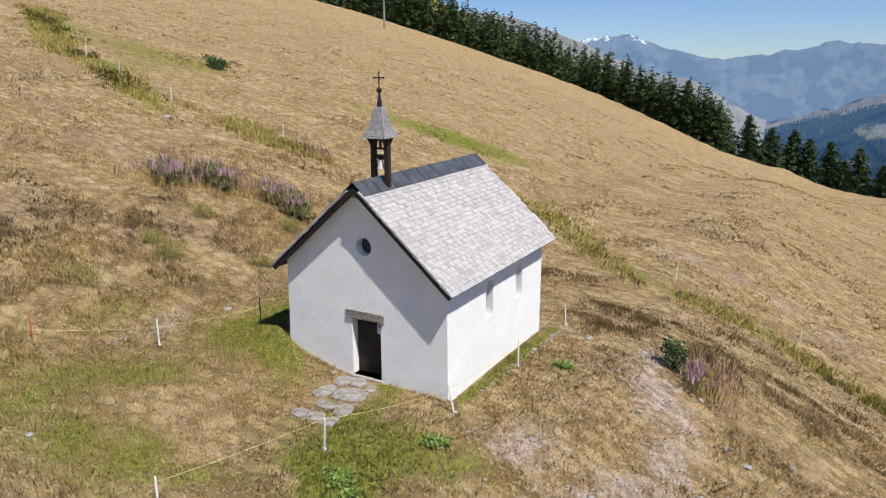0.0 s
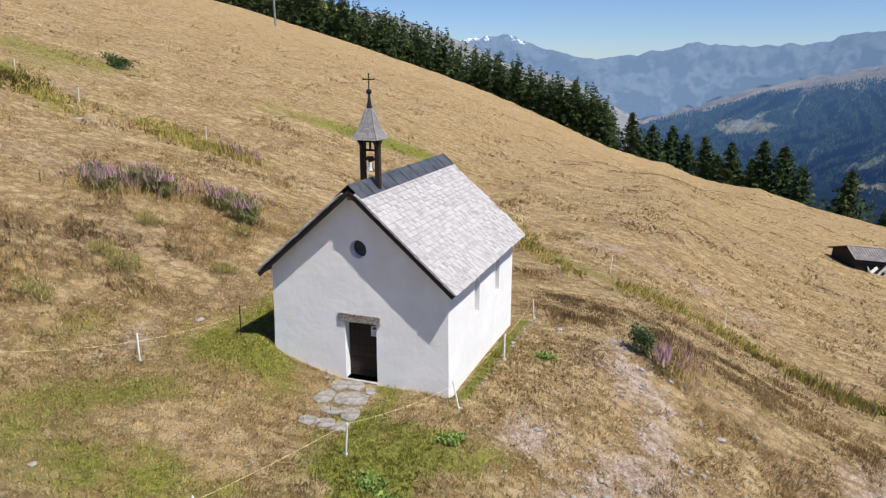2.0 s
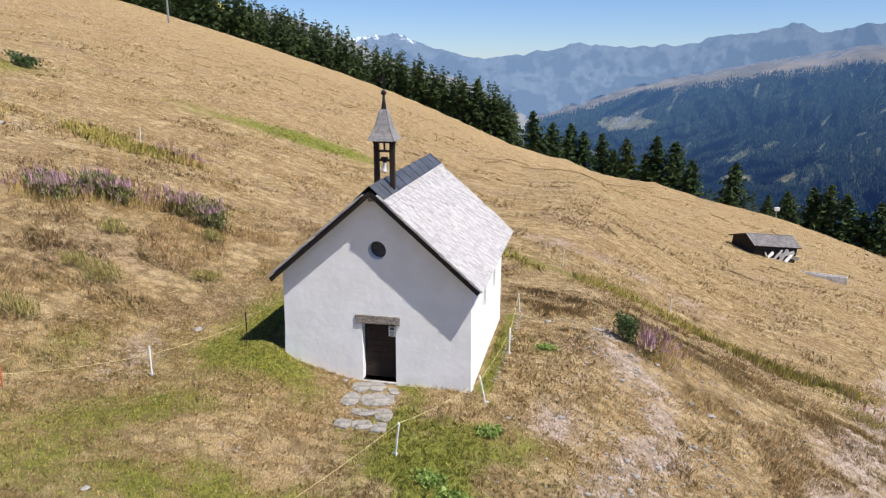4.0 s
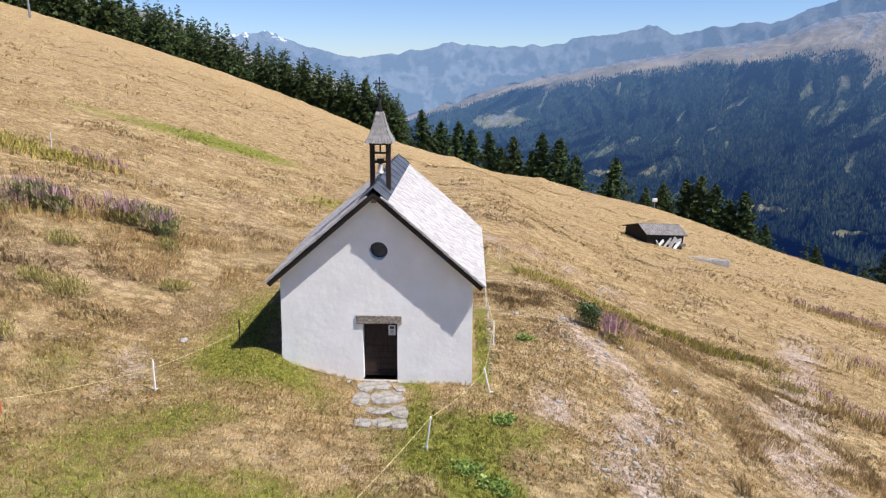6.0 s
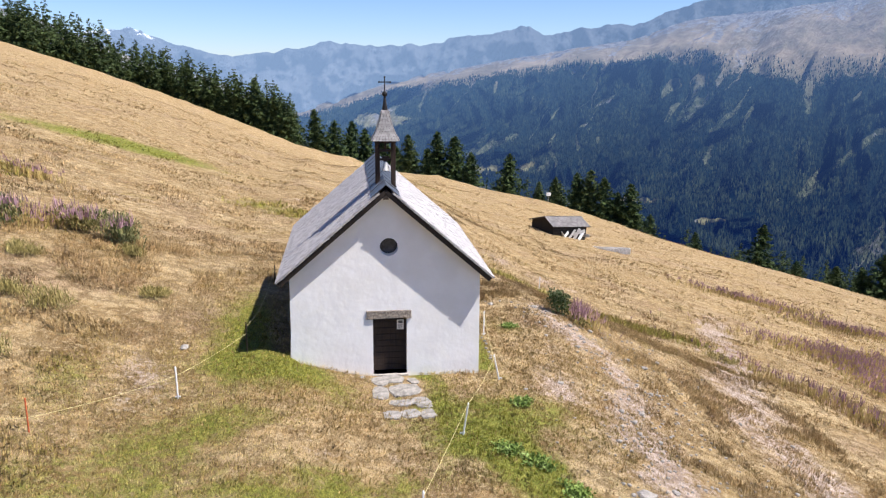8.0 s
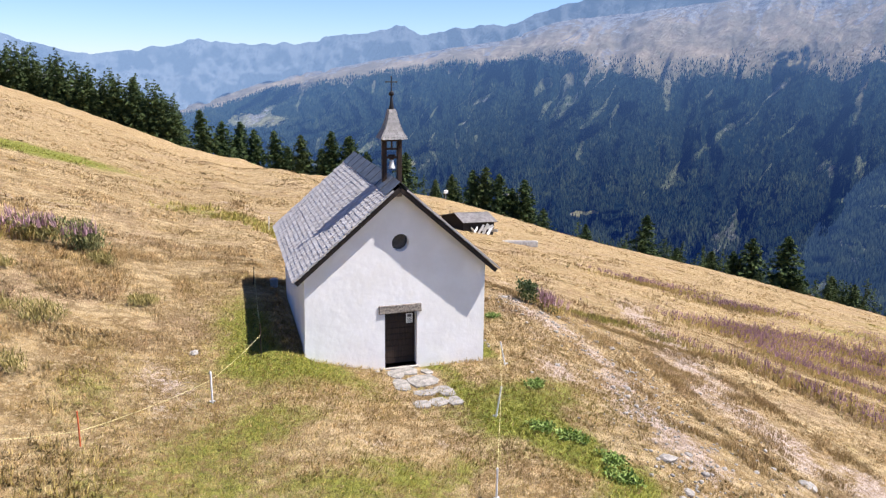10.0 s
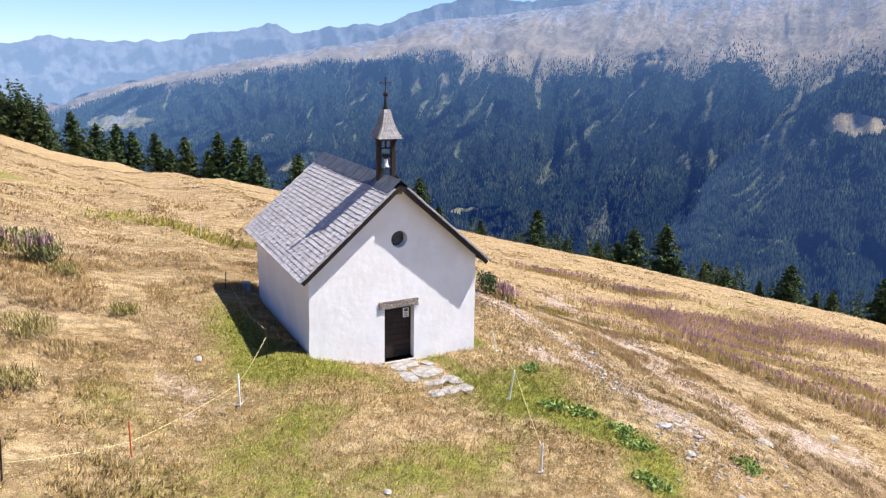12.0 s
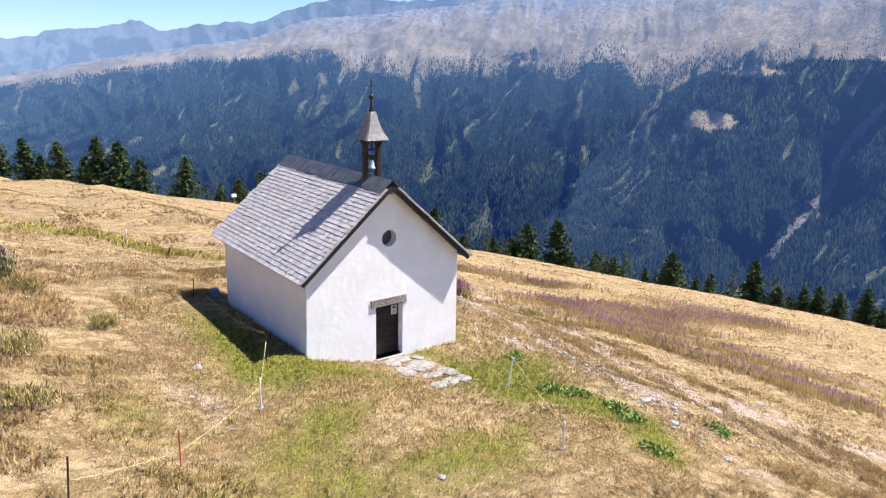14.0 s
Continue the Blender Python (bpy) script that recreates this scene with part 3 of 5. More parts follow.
    lay = np.stack([woods, 0.2 + 0.3 * (1 - step(cut, 0.0, 0.1)) + 0.8 * strip(a, el, RAVINE, 0.3), 0 * u], -1)
    far_sheet("far_spur", a, r, el, lay, haze, mat, "dark wooded spur with a pale clearing", "mountainside", np.clip(2 * fields(a, el), 0, 1), np.clip(1.3 * fields(a, el), 0, 1))
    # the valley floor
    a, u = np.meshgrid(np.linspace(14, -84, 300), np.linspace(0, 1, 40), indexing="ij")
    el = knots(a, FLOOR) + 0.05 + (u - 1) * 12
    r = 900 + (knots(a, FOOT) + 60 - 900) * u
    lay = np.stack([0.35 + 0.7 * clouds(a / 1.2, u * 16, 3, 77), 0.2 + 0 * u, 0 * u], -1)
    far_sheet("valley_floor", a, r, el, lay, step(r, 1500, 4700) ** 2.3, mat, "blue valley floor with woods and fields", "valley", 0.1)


build_far()


# ---- the chapel ----
HALF, LONG, EAVE, RIDGE, THICK = 2.95, 7.15, 3.42, 5.98, 0.55
CHAPEL = pose(0.08, 0.05, 0, 0, 0, -2.2)
RISE = math.atan2(RIDGE - EAVE, HALF)


def circle(cx, cz, r, n=28):
    return [(cx + r * math.cos(2 * math.pi * k / n), cz + r * math.sin(2 * math.pi * k / n)) for k in range(n)]


def arch(cx, z0, z1, w, n=10):
    r = w / 2
    top = [(cx + r * math.cos(math.pi * k / n), z1 - r + r * math.sin(math.pi * k / n)) for k in range(n + 1)]
    return [(cx + r, z0)] + top + [(cx - r, z0)]


def slab(outline, holes, to, depth):
    """An upright wall with openings: outline and holes in the wall's plane, thickened by the vector depth."""
    bm = bmesh.new()
    edges = []
    for loop in (outline, *holes):
        vs = [bm.verts.new(to(a, b)) for a, b in loop]
        edges += [bm.edges.new((vs[k], vs[(k + 1) % len(vs)])) for k in range(len(vs))]
    bmesh.ops.triangle_fill(bm, use_beauty=True, edges=edges)
    made = bmesh.ops.extrude_face_region(bm, geom=bm.faces[:])
    bmesh.ops.translate(bm, verts=[v for v in made["geom"] if isinstance(v, bmesh.types.BMVert)], vec=depth)
    return bm


DOOR_X0, DOOR_X1, DOOR_Z = -0.43, 0.64, 1.88


def build_chapel():
    ob = thing("chapel", CHAPEL, "small whitewashed alpine chapel with a shingled gable roof and bell turret", "chapel")
    low = -0.7
    door = [(DOOR_X0, 0.0), (DOOR_X1, 0.0), (DOOR_X1, DOOR_Z), (DOOR_X0, DOOR_Z)]
    front = [(-HALF - 0.12, low), (HALF + 0.04, low), (HALF, EAVE - 0.02), (0, RIDGE - 0.02), (-HALF, EAVE - 0.02), (-HALF - 0.02, 1.6)]
    bm = slab(front, [door, circle(0.09, 4.2, 0.28)], lambda a, b: (a, 0, b), (0, THICK, 0))
    part("front_wall", bm, PLASTER, ob)
    back = [(-HALF, low), (HALF, low), (HALF, EAVE - 0.02), (0, RIDGE - 0.02), (-HALF, EAVE - 0.02)]
    part("back_wall", slab(back, [], lambda a, b: (a, LONG, b), (0, -THICK, 0)), PLASTER, ob)
    windows = [arch(2.78, 1.62, 2.86, 0.52), arch(5.12, 1.62, 2.86, 0.52)]
    side = [(THICK, low), (LONG - THICK, low), (LONG - THICK, EAVE - 0.03), (THICK, EAVE - 0.03)]
    part("side_wall", slab(side, windows, lambda a, b: (HALF, a, b), (-THICK, 0, 0)), PLASTER, ob)
    part("side_wall", slab(side, [], lambda a, b: (-HALF, a, b), (THICK, 0, 0)), PLASTER, ob)
    # dim glazing deep in the openings
    for cy in (2.78, 5.12):
        bm = bmesh.new()
        box(bm, HALF - 0.44, HALF - 0.42, cy - 0.27, cy + 0.27, 1.60, 2.88)
        part("window", bm, PANE, ob, "dull grey arched window pane")
    bm = bmesh.new()
    rod(bm, (0.09, 0.30, 4.2), (0.09, 0.32, 4.2), 0.285, sides=28)
    part("round_window", bm, PANE, ob, "dark round window pane")
    # roof planks under the shingles
    run = (HALF + 0.28) / math.cos(RISE)
    for side_sign, name in ((1, "roof_board"), (-1, "roof_board")):
        m = pose(0, 0, RIDGE, 0, 0, 0) @ (pose(0, 0, 0, 0, math.degrees(RISE), 0) if side_sign > 0 else pose(0, 0, 0, 0, -math.degrees(RISE), 0))
        bm = bmesh.new()
        x0, x1 = (-0.03, run) if side_sign > 0 else (-run, 0.03)
        box(bm, x0, x1, -0.31, LONG + 0.32, 0.0, 0.05, 0.0, m)
        part(name, bm, BLACK_WOOD, ob)
    return ob


PANE = plain("dull_glass", (0.06, 0.065, 0.07), 0.15, 0, 3, 0.4, 0.1)
chapel = build_chapel()


def build_chapel_details():
    # stone threshold, lintel and door
    bm = bmesh.new()
    box(bm, DOOR_X0 - 0.04, DOOR_X1 + 0.05, -0.10, THICK, -0.14, 0.0, 0.02)
    part("threshold", bm, STONE, chapel, "worn grey stone threshold")
    bm = bmesh.new()
    box(bm, -0.62, 0.79, -0.05, 0.30, DOOR_Z, DOOR_Z + 0.27, 0.025)
    bmesh.ops.subdivide_edges(bm, edges=bm.edges[:], cuts=2, use_grid_fill=True)
    for v in bm.verts:
        v.co += 0.022 * noise.noise_vector(v.co * 5)
    part("lintel", bm, LINTEL, chapel, "rough weathered brown lintel")
    bm = bmesh.new()
    box(bm, DOOR_X0 - 0.03, DOOR_X1 + 0.03, 0.30, 0.33, 0.0, DOOR_Z + 0.02)
    door = part("door", bm, DOOR_WOOD, chapel, "closed dark brown plank door")
    levels = np.linspace(0.01, DOOR_Z, 10)
    for lo, hi in zip(levels, levels[1:]):
        for x0, x1 in ((DOOR_X0 + 0.005, DOOR_X1 - 0.005),):
            bm = bmesh.new()
            box(bm, x0, x1, 0.268 + 0.006 * random.random(), 0.30, lo + 0.006, hi - 0.006, 0.006)
            part("plank", bm, DOOR_WOOD, door)
    bm = bmesh.new()
    rod(bm, (0.24, 0.262, 0.98), (0.24, 0.22, 0.98), 0.014)
    rod(bm, (0.24, 0.222, 0.98), (0.12, 0.222, 0.975), 0.011)
    part("door_handle", bm, BLACK_IRON, door, "black iron lever handle")
    bm = bmesh.new()
    box(bm, 0.34, 0.56, 0.258, 0.263, 1.40, 1.73)
    sheet = part("notice", bm, PAPER, door, "white printed notice sheet")
    bm = bmesh.new()
    box(bm, 0.38, 0.52, 0.253, 0.2565, 1.61, 1.70)
    part("picture_bar", bm, INK, sheet)
    bm = bmesh.new()
    for k in range(5):
        box(bm, 0.375, 0.525 - 0.03 * (k % 2), 0.253, 0.2565, 1.43 + 0.032 * k, 1.442 + 0.032 * k)
    part("text_bars", bm, INK, sheet)
    # ridge beam end and the rafters' boards at the gable
    bm = bmesh.new()
    box(bm, -0.08, 0.08, -0.26, 0.0, RIDGE - 0.26, RIDGE - 0.10, 0.01)
    part("ridge_beam", bm, GREY_WOOD, chapel)
    for sign in (1, -1):
        m = pose(0, 0, RIDGE, 0, sign * math.degrees(RISE), 0)
        run = (HALF + 0.28) / math.cos(RISE)
        for y0 in (-0.335, LONG + 0.30):
            bm = bmesh.new()
            x0, x1 = (0.03, run + 0.01) if sign > 0 else (-run - 0.01, -0.03)
            box(bm, x0, x1, y0, y0 + 0.03, -0.085, 0.045, 0.0, m)
            part("barge_board", bm, BLACK_WOOD, chapel)
        bm = bmesh.new()
        x0, x1 = (run - 0.01, run + 0.02) if sign > 0 else (-run - 0.02, -run + 0.01)
        box(bm, x0, x1, -0.31, LONG + 0.30, -0.02, 0.055, 0.0, m)
        part("eaves_board", bm, BLACK_WOOD, chapel)


LINTEL = plain("lintel", (0.26, 0.225, 0.19), 0.85, 0, 14, 0.55, 0.7, 0.03)
build_chapel_details()


def build_belfry():
    cx, cy = 0.06, 1.05
    # two posts and their cross pieces
    posts = []
    for sx in (-1, 1):
        bm = bmesh.new()
        box(bm, cx + sx * 0.245 - 0.072, cx + sx * 0.245 + 0.072, cy - 0.085, cy + 0.085, RIDGE - 0.28, 7.36, 0.012)
        posts.append(part("belfry_post", bm, DARK_WOOD, chapel, "dark timber bell post"))
    for z0, z1, d in ((7.27, 7.38, 0.09), (7.00, 7.06, 0.05), (6.72, 6.79, 0.05)):
        bm = bmesh.new()
        box(bm, cx - 0.33 if d > 0.06 else cx - 0.19, cx + 0.33 if d > 0.06 else cx + 0.19, cy - d, cy + d, z0, z1, 0.008)
        part("belfry_beam", bm, DARK_WOOD, chapel)
    bm = bmesh.new()
    box(bm, cx - 0.022, cx + 0.022, cy - 0.03, cy + 0.03, 7.06, 7.27)
    part("belfry_strut", bm, DARK_WOOD, chapel)
    for sx in (-1, 1):
        bm = bmesh.new()
        box(bm, cx + sx * 0.25 - 0.03, cx + sx * 0.25 + 0.03, cy - 0.30, cy + 0.30, 7.30, 7.38, 0.008)
        rod(bm, (cx + sx * 0.25, cy - 0.06, 7.10), (cx + sx * 0.25, cy - 0.27, 7.31), 0.03)
        rod(bm, (cx + sx * 0.25, cy + 0.06, 7.10), (cx + sx * 0.25, cy + 0.27, 7.31), 0.03)
        part("belfry_bracket", bm, DARK_WOOD, chapel)
    # the bell on its yoke
    bm = bmesh.new()
    turned(bm, ((0.0, 6.69), (0.035, 6.685), (0.06, 6.66), (0.07, 6.60), (0.078, 6.53), (0.10, 6.46), (0.135, 6.41), (0.13, 6.405), (0.06, 6.45), (0.0, 6.5)), 20, Matrix.Translation((cx, cy, 0)))
    bell = part("bell", bm, BRONZE, chapel, "pale bronze bell", True)
    bm = bmesh.new()
    box(bm, cx - 0.11, cx + 0.11, cy - 0.035, cy + 0.035, 6.79, 6.85, 0.01)
    box(bm, cx - 0.06, cx + 0.06, cy - 0.035, cy + 0.035, 6.68, 6.73, 0.01)
    part("yoke", bm, DARK_WOOD, bell)
    bm = bmesh.new()
    rod(bm, (cx, cy, 6.50), (cx, cy, 6.40), 0.012)
    bmesh.ops.create_icosphere(bm, subdivisions=2, radius=0.028, matrix=Matrix.Translation((cx, cy, 6.385)))
    part("clapper", bm, BLACK_IRON, bell)
    # the flared cap
    prof = ((0.405, 7.36), (0.385, 7.42), (0.30, 7.56), (0.215, 7.78), (0.155, 8.0), (0.10, 8.24))
    bm = bmesh.new()
    rings = [[bm.verts.new((cx + sx * r, cy + sy * r, z)) for sx, sy in ((-1, -1), (1, -1), (1, 1), (-1, 1))] for r, z in prof]
    for lo, hi in zip(rings, rings[1:]):
        for k in range(4):
            bm.faces.new((lo[k], lo[(k + 1) % 4], hi[(k + 1) % 4], hi[k]))
    bm.faces.new(rings[0])
    bm.faces.new(rings[-1])
    cap = part("belfry_cap", bm, DARK_WOOD, chapel, "flared square cap of grey shingles")
    bm = bmesh.new()
    zs = np.linspace(7.37, 8.17, 12)
    pz, pr = [z for r, z in prof], [r for r, z in prof]
    for face in range(4):
        turn = pose(cx, cy, 0, 0, 0, 90 * face)
        for k, z in enumerate(zs):
            r, up = float(np.interp(z, pz, pr)), float(np.interp(z + 0.10, pz, pr))
            n = max(2, round(2 * r / 0.095))
            for i in range(n):
                a0, a1 = -r + 2 * r * i / n, -r + 2 * r * (i + 1) / n - 0.008
                lift = 0.030 + 0.016 * random.random()
                drop = 0.012 * random.random()
                s = up / r
                lo = [(a0, -r - lift, z - drop), (a1, -r - lift, z - drop)]
                hi = [(a1 * s, -up - 0.006, z + 0.10), (a0 * s, -up - 0.006, z + 0.10)]
                vs = [bm.verts.new(turn @ Vector(c)) for c in lo + hi]
                ws = [bm.verts.new(turn @ (Vector(c) + Vector((0, 0.016, -0.004)))) for c in lo + hi]
                bm.faces.new(vs)
                for q in range(4):
                    bm.faces.new((vs[q], ws[q], ws[(q + 1) % 4], vs[(q + 1) % 4]))
    tagged(part("cap_shingles", bm, CAP_SHINGLE, cap), kind="stuff")
    bm = bmesh.new()
    turned(bm, ((0.0, 8.14), (0.105, 8.15), (0.095, 8.24), (0.055, 8.45), (0.035, 8.66), (0.0, 8.70)), 12, Matrix.Translation((cx, cy, 0)))
    part("spike", bm, BLACK_IRON, chapel, "dark sheet-metal spike", True)
    bm = bmesh.new()
    bmesh.ops.create_uvsphere(bm, u_segments=16, v_segments=10, radius=0.085, matrix=Matrix.Translation((cx, cy, 8.745)))
    part("ball", bm, BLACK_IRON, chapel, "", True)
    bm = bmesh.new()
    rod(bm, (cx, cy, 8.8), (cx, cy, 9.25), 0.017)
    rod(bm, (cx - 0.17, cy, 9.10), (cx + 0.17, cy, 9.10), 0.017)
    for p in ((cx - 0.17, 9.10), (cx + 0.17, 9.10), (cx, 9.25)):
        bmesh.ops.create_icosphere(bm, subdivisions=2, radius=0.03, matrix=Matrix.Translation((p[0], cy, p[1])))
    part("cross", bm, BLACK_IRON, chapel, "slim black iron cross")


build_belfry()


def build_ridge():
    for sign in (1, -1):
        m = pose(0, 0, RIDGE, 0, sign * math.degrees(RISE), 0)
        ys = np.linspace(-0.35, LONG + 0.33, 10)
        for y0, y1 in zip(ys, ys[1:]):
            bm = bmesh.new()
            x0, x1 = (-0.14, 0.44) if sign > 0 else (-0.44, 0.14)
            box(bm, x0, x1, y0 + 0.004, y1 - 0.004, 0.150, 0.160 + 0.004 * random.random(), 0.0, m)
            box(bm, x0, x1, y1 - 0.02, y1 + 0.006, 0.154, 0.178, 0.0, m)
            part("ridge_sheet", bm, SHEET, chapel, "grey lead ridge sheet")


build_ridge()


# ---- paving, stones and fence round the chapel ----
def ground_z(x, y):
    return float(lie(np.array([float(x)]), np.array([float(y)]))[0])


def stone_mesh(name, rx, ry, rz, seed, mat, cuts=2):
    bm = bmesh.new()
    bmesh.ops.create_icosphere(bm, subdivisions=cuts, radius=1.0)
    for v in bm.verts:
        n = noise.noise_vector(v.co * 1.3 + Vector((seed * 3.7, seed, 0)))
        v.co += 0.38 * n
        v.co = Vector((v.co.x * rx, v.co.y * ry, v.co.z * rz))
    me = bpy.data.meshes.new(name)
    bm.to_mesh(me)
    bm.free()
    me.materials.append(mat)
    return me


def flag_mesh(rx, ry, seed):
    """A split stone slab: an uneven many-sided outline with a worn rim."""
    rng = random.Random(seed * 7 + 3)
    n = rng.randrange(6, 9)
    outline = []
    for k in range(n):
        t = 2 * math.pi * (k + rng.uniform(-0.28, 0.28)) / n
        f = rng.uniform(0.86, 1.12)
        outline.append((rx * f * math.copysign(abs(math.cos(t)) ** 0.7, math.cos(t)), ry * f * math.copysign(abs(math.sin(t)) ** 0.7, math.sin(t))))
    bm = bmesh.new()
    rings = [[bm.verts.new((x * s, y * s, z + rng.uniform(-0.006, 0.006))) for x, y in outline] for s, z in ((1.0, -0.08), (1.0, 0.0), (0.95, 0.022))]
    for lo, hi in zip(rings, rings[1:]):
        for k in range(n):
            bm.faces.new((lo[k], lo[(k + 1) % n], hi[(k + 1) % n], hi[k]))
    bmesh.ops.triangulate(bm, faces=[bm.faces.new(rings[-1])])
    me = bpy.data.meshes.new("paving_slab")
    bm.to_mesh(me)
    bm.free()
    me.materials.append(FLAG)
    return me


def paving():
    flags = ((0.17, -0.55, 0.40, 0.30), (0.46, -1.35, 0.50, 0.42), (-0.25, -1.55, 0.24, 0.42), (-0.22, -0.72, 0.24, 0.32), (0.28, -2.25, 0.40, 0.22), (0.88, -2.25, 0.24, 0.38), (-0.05, -3.0, 0.24, 0.26), (0.46, -2.98, 0.27, 0.22), (0.96, -3.0, 0.22, 0.30), (0.82, -0.75, 0.16, 0.2))
    for k, (x, y, rx, ry) in enumerate(flags):
        ob = new("paving_slab", flag_mesh(rx * 1.1, ry * 1.1, k))
        ob.matrix_world = pose(x, y, ground_z(x, y) + 0.015, random.uniform(-2, 2), random.uniform(-2, 2), random.uniform(-12, 12))
        tagged(ob, "flat irregular pale grey stone slab set in turf", "paving slab", "stepping slabs before the door")


FLAG = plain("flagstone", (0.26, 0.24, 0.215), 0.85, 0, 5, 0.45, 0.6, 0.03)
paving()


def loose_stones():
    spots = ((-6.2, 0.7, 0.22), (-27.6, 17.9, 0.45), (-4.0, -8.1, 0.14), (5.8, -0.3, 0.16), (5.2, 7.2, 0.20), (11.05, 4.3, 0.22), (6.05, -6.3, 0.34), (12.7, -5.2, 0.42), (7.1, -5.9, 0.17), (5.7, -7.7, 0.22), (5.75, -9.5, 0.20), (19.9, -3.7, 0.3), (13.4, -4.7, 0.2), (-0.75, -0.45, 0.12), (8.0, -6.4, 0.13), (9.6, -6.0, 0.14), (11.8, -4.6, 0.15), (13.2, -5.6, 0.16), (7.2, 7.4, 0.2), (4.3, -1.3, 0.10))
    for k, (x, y, r) in enumerate(spots):
        ob = new("stone", stone_mesh("stone", r * 0.8, r * 0.6, r * 0.36, k, PALE_STONE))
        ob.matrix_world = pose(x, y, ground_z(x, y) + 0.06 * r, 0, 0, random.uniform(0, 360))
        tagged(ob, "pale grey rock lying in the grass", "rock", "scattered rocks")
    # the row of small stones along the foot of the side wall
    for k in range(22):
        y = 0.9 + 0.33 * k + random.uniform(-0.08, 0.08)
        x = 3.72 + 0.045 * y + random.uniform(-0.08, 0.08)
        r = random.uniform(0.05, 0.10)
        ob = new("edging_stone", stone_mesh("edging_stone", r, r * 0.8, r * 0.6, k + 40, PALE_STONE, 1))
        ob.matrix_world = pose(x, y, ground_z(x, y) + 0.02, 0, 0, random.uniform(0, 360))
        tagged(ob, "small pale stone edging the chapel wall", "stone", "stones along the wall")
    # rubble on the bank
    rng = np.random.default_rng(4)
    shapes = [stone_mesh("rubble", 1, 0.8, 0.6, 70 + k, PALE_STONE, 1) for k in range(5)]
    vs, fs, base = [], [], 0
    for k in range(750):
        y = rng.uniform(-9, 8)
        ways = sorted((q, p) for p, q in BANK)
        x = float(np.interp(y, [q for q, p in ways], [p for q, p in ways])) + (rng.normal(0, 1.3) if k % 4 else rng.normal(4, 1.6))
        r = rng.uniform(0.02, 0.075) * (1.8 if rng.random() < 0.08 else 1)
        me = shapes[k % 5]
        m = np.array(pose(x, y, ground_z(x, y) + 0.2 * r, 0, 0, rng.uniform(0, 360)))
        co = np.array([v.co for v in me.vertices]) * r
        vs.append(co @ m[:3, :3].T + m[:3, 3])
        fs.append(np.array([p.vertices for p in me.polygons]) + base)
        base += len(co)
    ob = new("rubble", mesh_of("rubble", np.concatenate(vs), np.concatenate(fs), PALE_STONE))
    tagged(ob, "small pale rubble on the eroded bank", "rubble", kind="stuff")


loose_stones()


def build_fence():
    fence = thing("fence", pose(0, 0, 0), "white plastic stake fence with a yellow cord", "fence")
    stakes = (("stick", -10.9, -5.8, 0.85, 0.08, 0.0), ("stake", -8.6, -4.93, 0.85, 0.02, 0.0), ("post", -5.77, -2.7, 0.90, 0.0, 0.0), ("stick", -4.25, 0.25, 1.05, 0.02, 0.0), ("stick", -3.85, 7.6, 0.75, 0.05, 0.0),
              ("post", 0.1, -8.0, 0.80, 0.0, 0.0), ("post", 1.7, -4.25, 0.95, 0.12, -0.08), ("post", 3.62, -0.72, 0.85, -0.22, 0.0), ("post", 3.98, 3.2, 0.95, 0.0, 0.0), ("post", 4.05, 8.1, 0.85, -0.08, 0.0))
    tops = []
    for name, x, y, h, lx, ly in stakes:
        z = ground_z(x, y)
        top = Vector((x + lx, y + ly, z + h))
        tops.append(top)
        bm = bmesh.new()
        rod(bm, (x, y, z - 0.15), top, 0.024 if name == "post" else 0.018, sides=8)
        if name == "post":
            rod(bm, top - Vector((0, 0, 0.05)), top + Vector((0, 0, 0.02)), 0.03, 0.015)
            box(bm, x - 0.07, x + 0.07, y - 0.015, y + 0.015, z + 0.04, z + 0.07)
        label = {"post": "white plastic stake", "stake": "orange fibreglass rod", "stick": "dark wooden stick"}[name]
        part(name if name != "stake" else "rod", bm, {"post": WHITE_POST, "stake": ORANGE, "stick": DARK_WOOD}[name], fence, label)

    def cord(a, b, sag, n=14):
        bm = bmesh.new()
        pts = [a.lerp(b, k / n) - Vector((0, 0, sag * 4 * (k / n) * (1 - k / n))) for k in range(n + 1)]
        for p, q in zip(pts, pts[1:]):
            rod(bm, p, q, 0.0062, sides=5)
        part("cord", bm, CORD, fence, "thin yellow fence cord")

    low = Vector((0, 0, -0.12))
    cord(tops[0] + low * 4, tops[1] + low * 4, 0.05)
    cord(tops[1] + low * 4, tops[2] + low * 2, 0.08)
    cord(tops[2] + low * 2, tops[3] + low * 3, 0.06)
    cord(tops[3] + low, tops[4] + low, 0.35)
    cord(tops[5] + low, tops[6], 0.05)
    cord(tops[6], tops[7] + low, 0.12)
    cord(tops[7] + low, tops[8] + low, 0.10)
    cord(tops[8] + low, tops[9], 0.10)
    # single far stakes along the damp strips of the hillside
    for x, y, h in ((-1.4, 26.2, 1.0), (5.8, 22.6, 1.0), (-21.5, 22.5, 1.0), (-42, 23, 1.0), (-37, 22, 1.0), (-30.5, 21, 1.0), (12.3, 22.5, 0.9)):
        z = ground_z(x, y)
        bm = bmesh.new()
        rod(bm, (0, 0, -0.1), (0.04, 0, h), 0.028)
        rod(bm, (0.04, 0, h - 0.02), (0.04, 0, h + 0.03), 0.034, 0.02)
        ob = part("stake", bm, WHITE_POST)
        ob.matrix_world = pose(x, y, z)
        tagged(ob, "thin white stake standing in the meadow", "stake", "stakes on the hillside")


ORANGE = plain("orange_plastic", (0.55, 0.13, 0.05), 0.5)
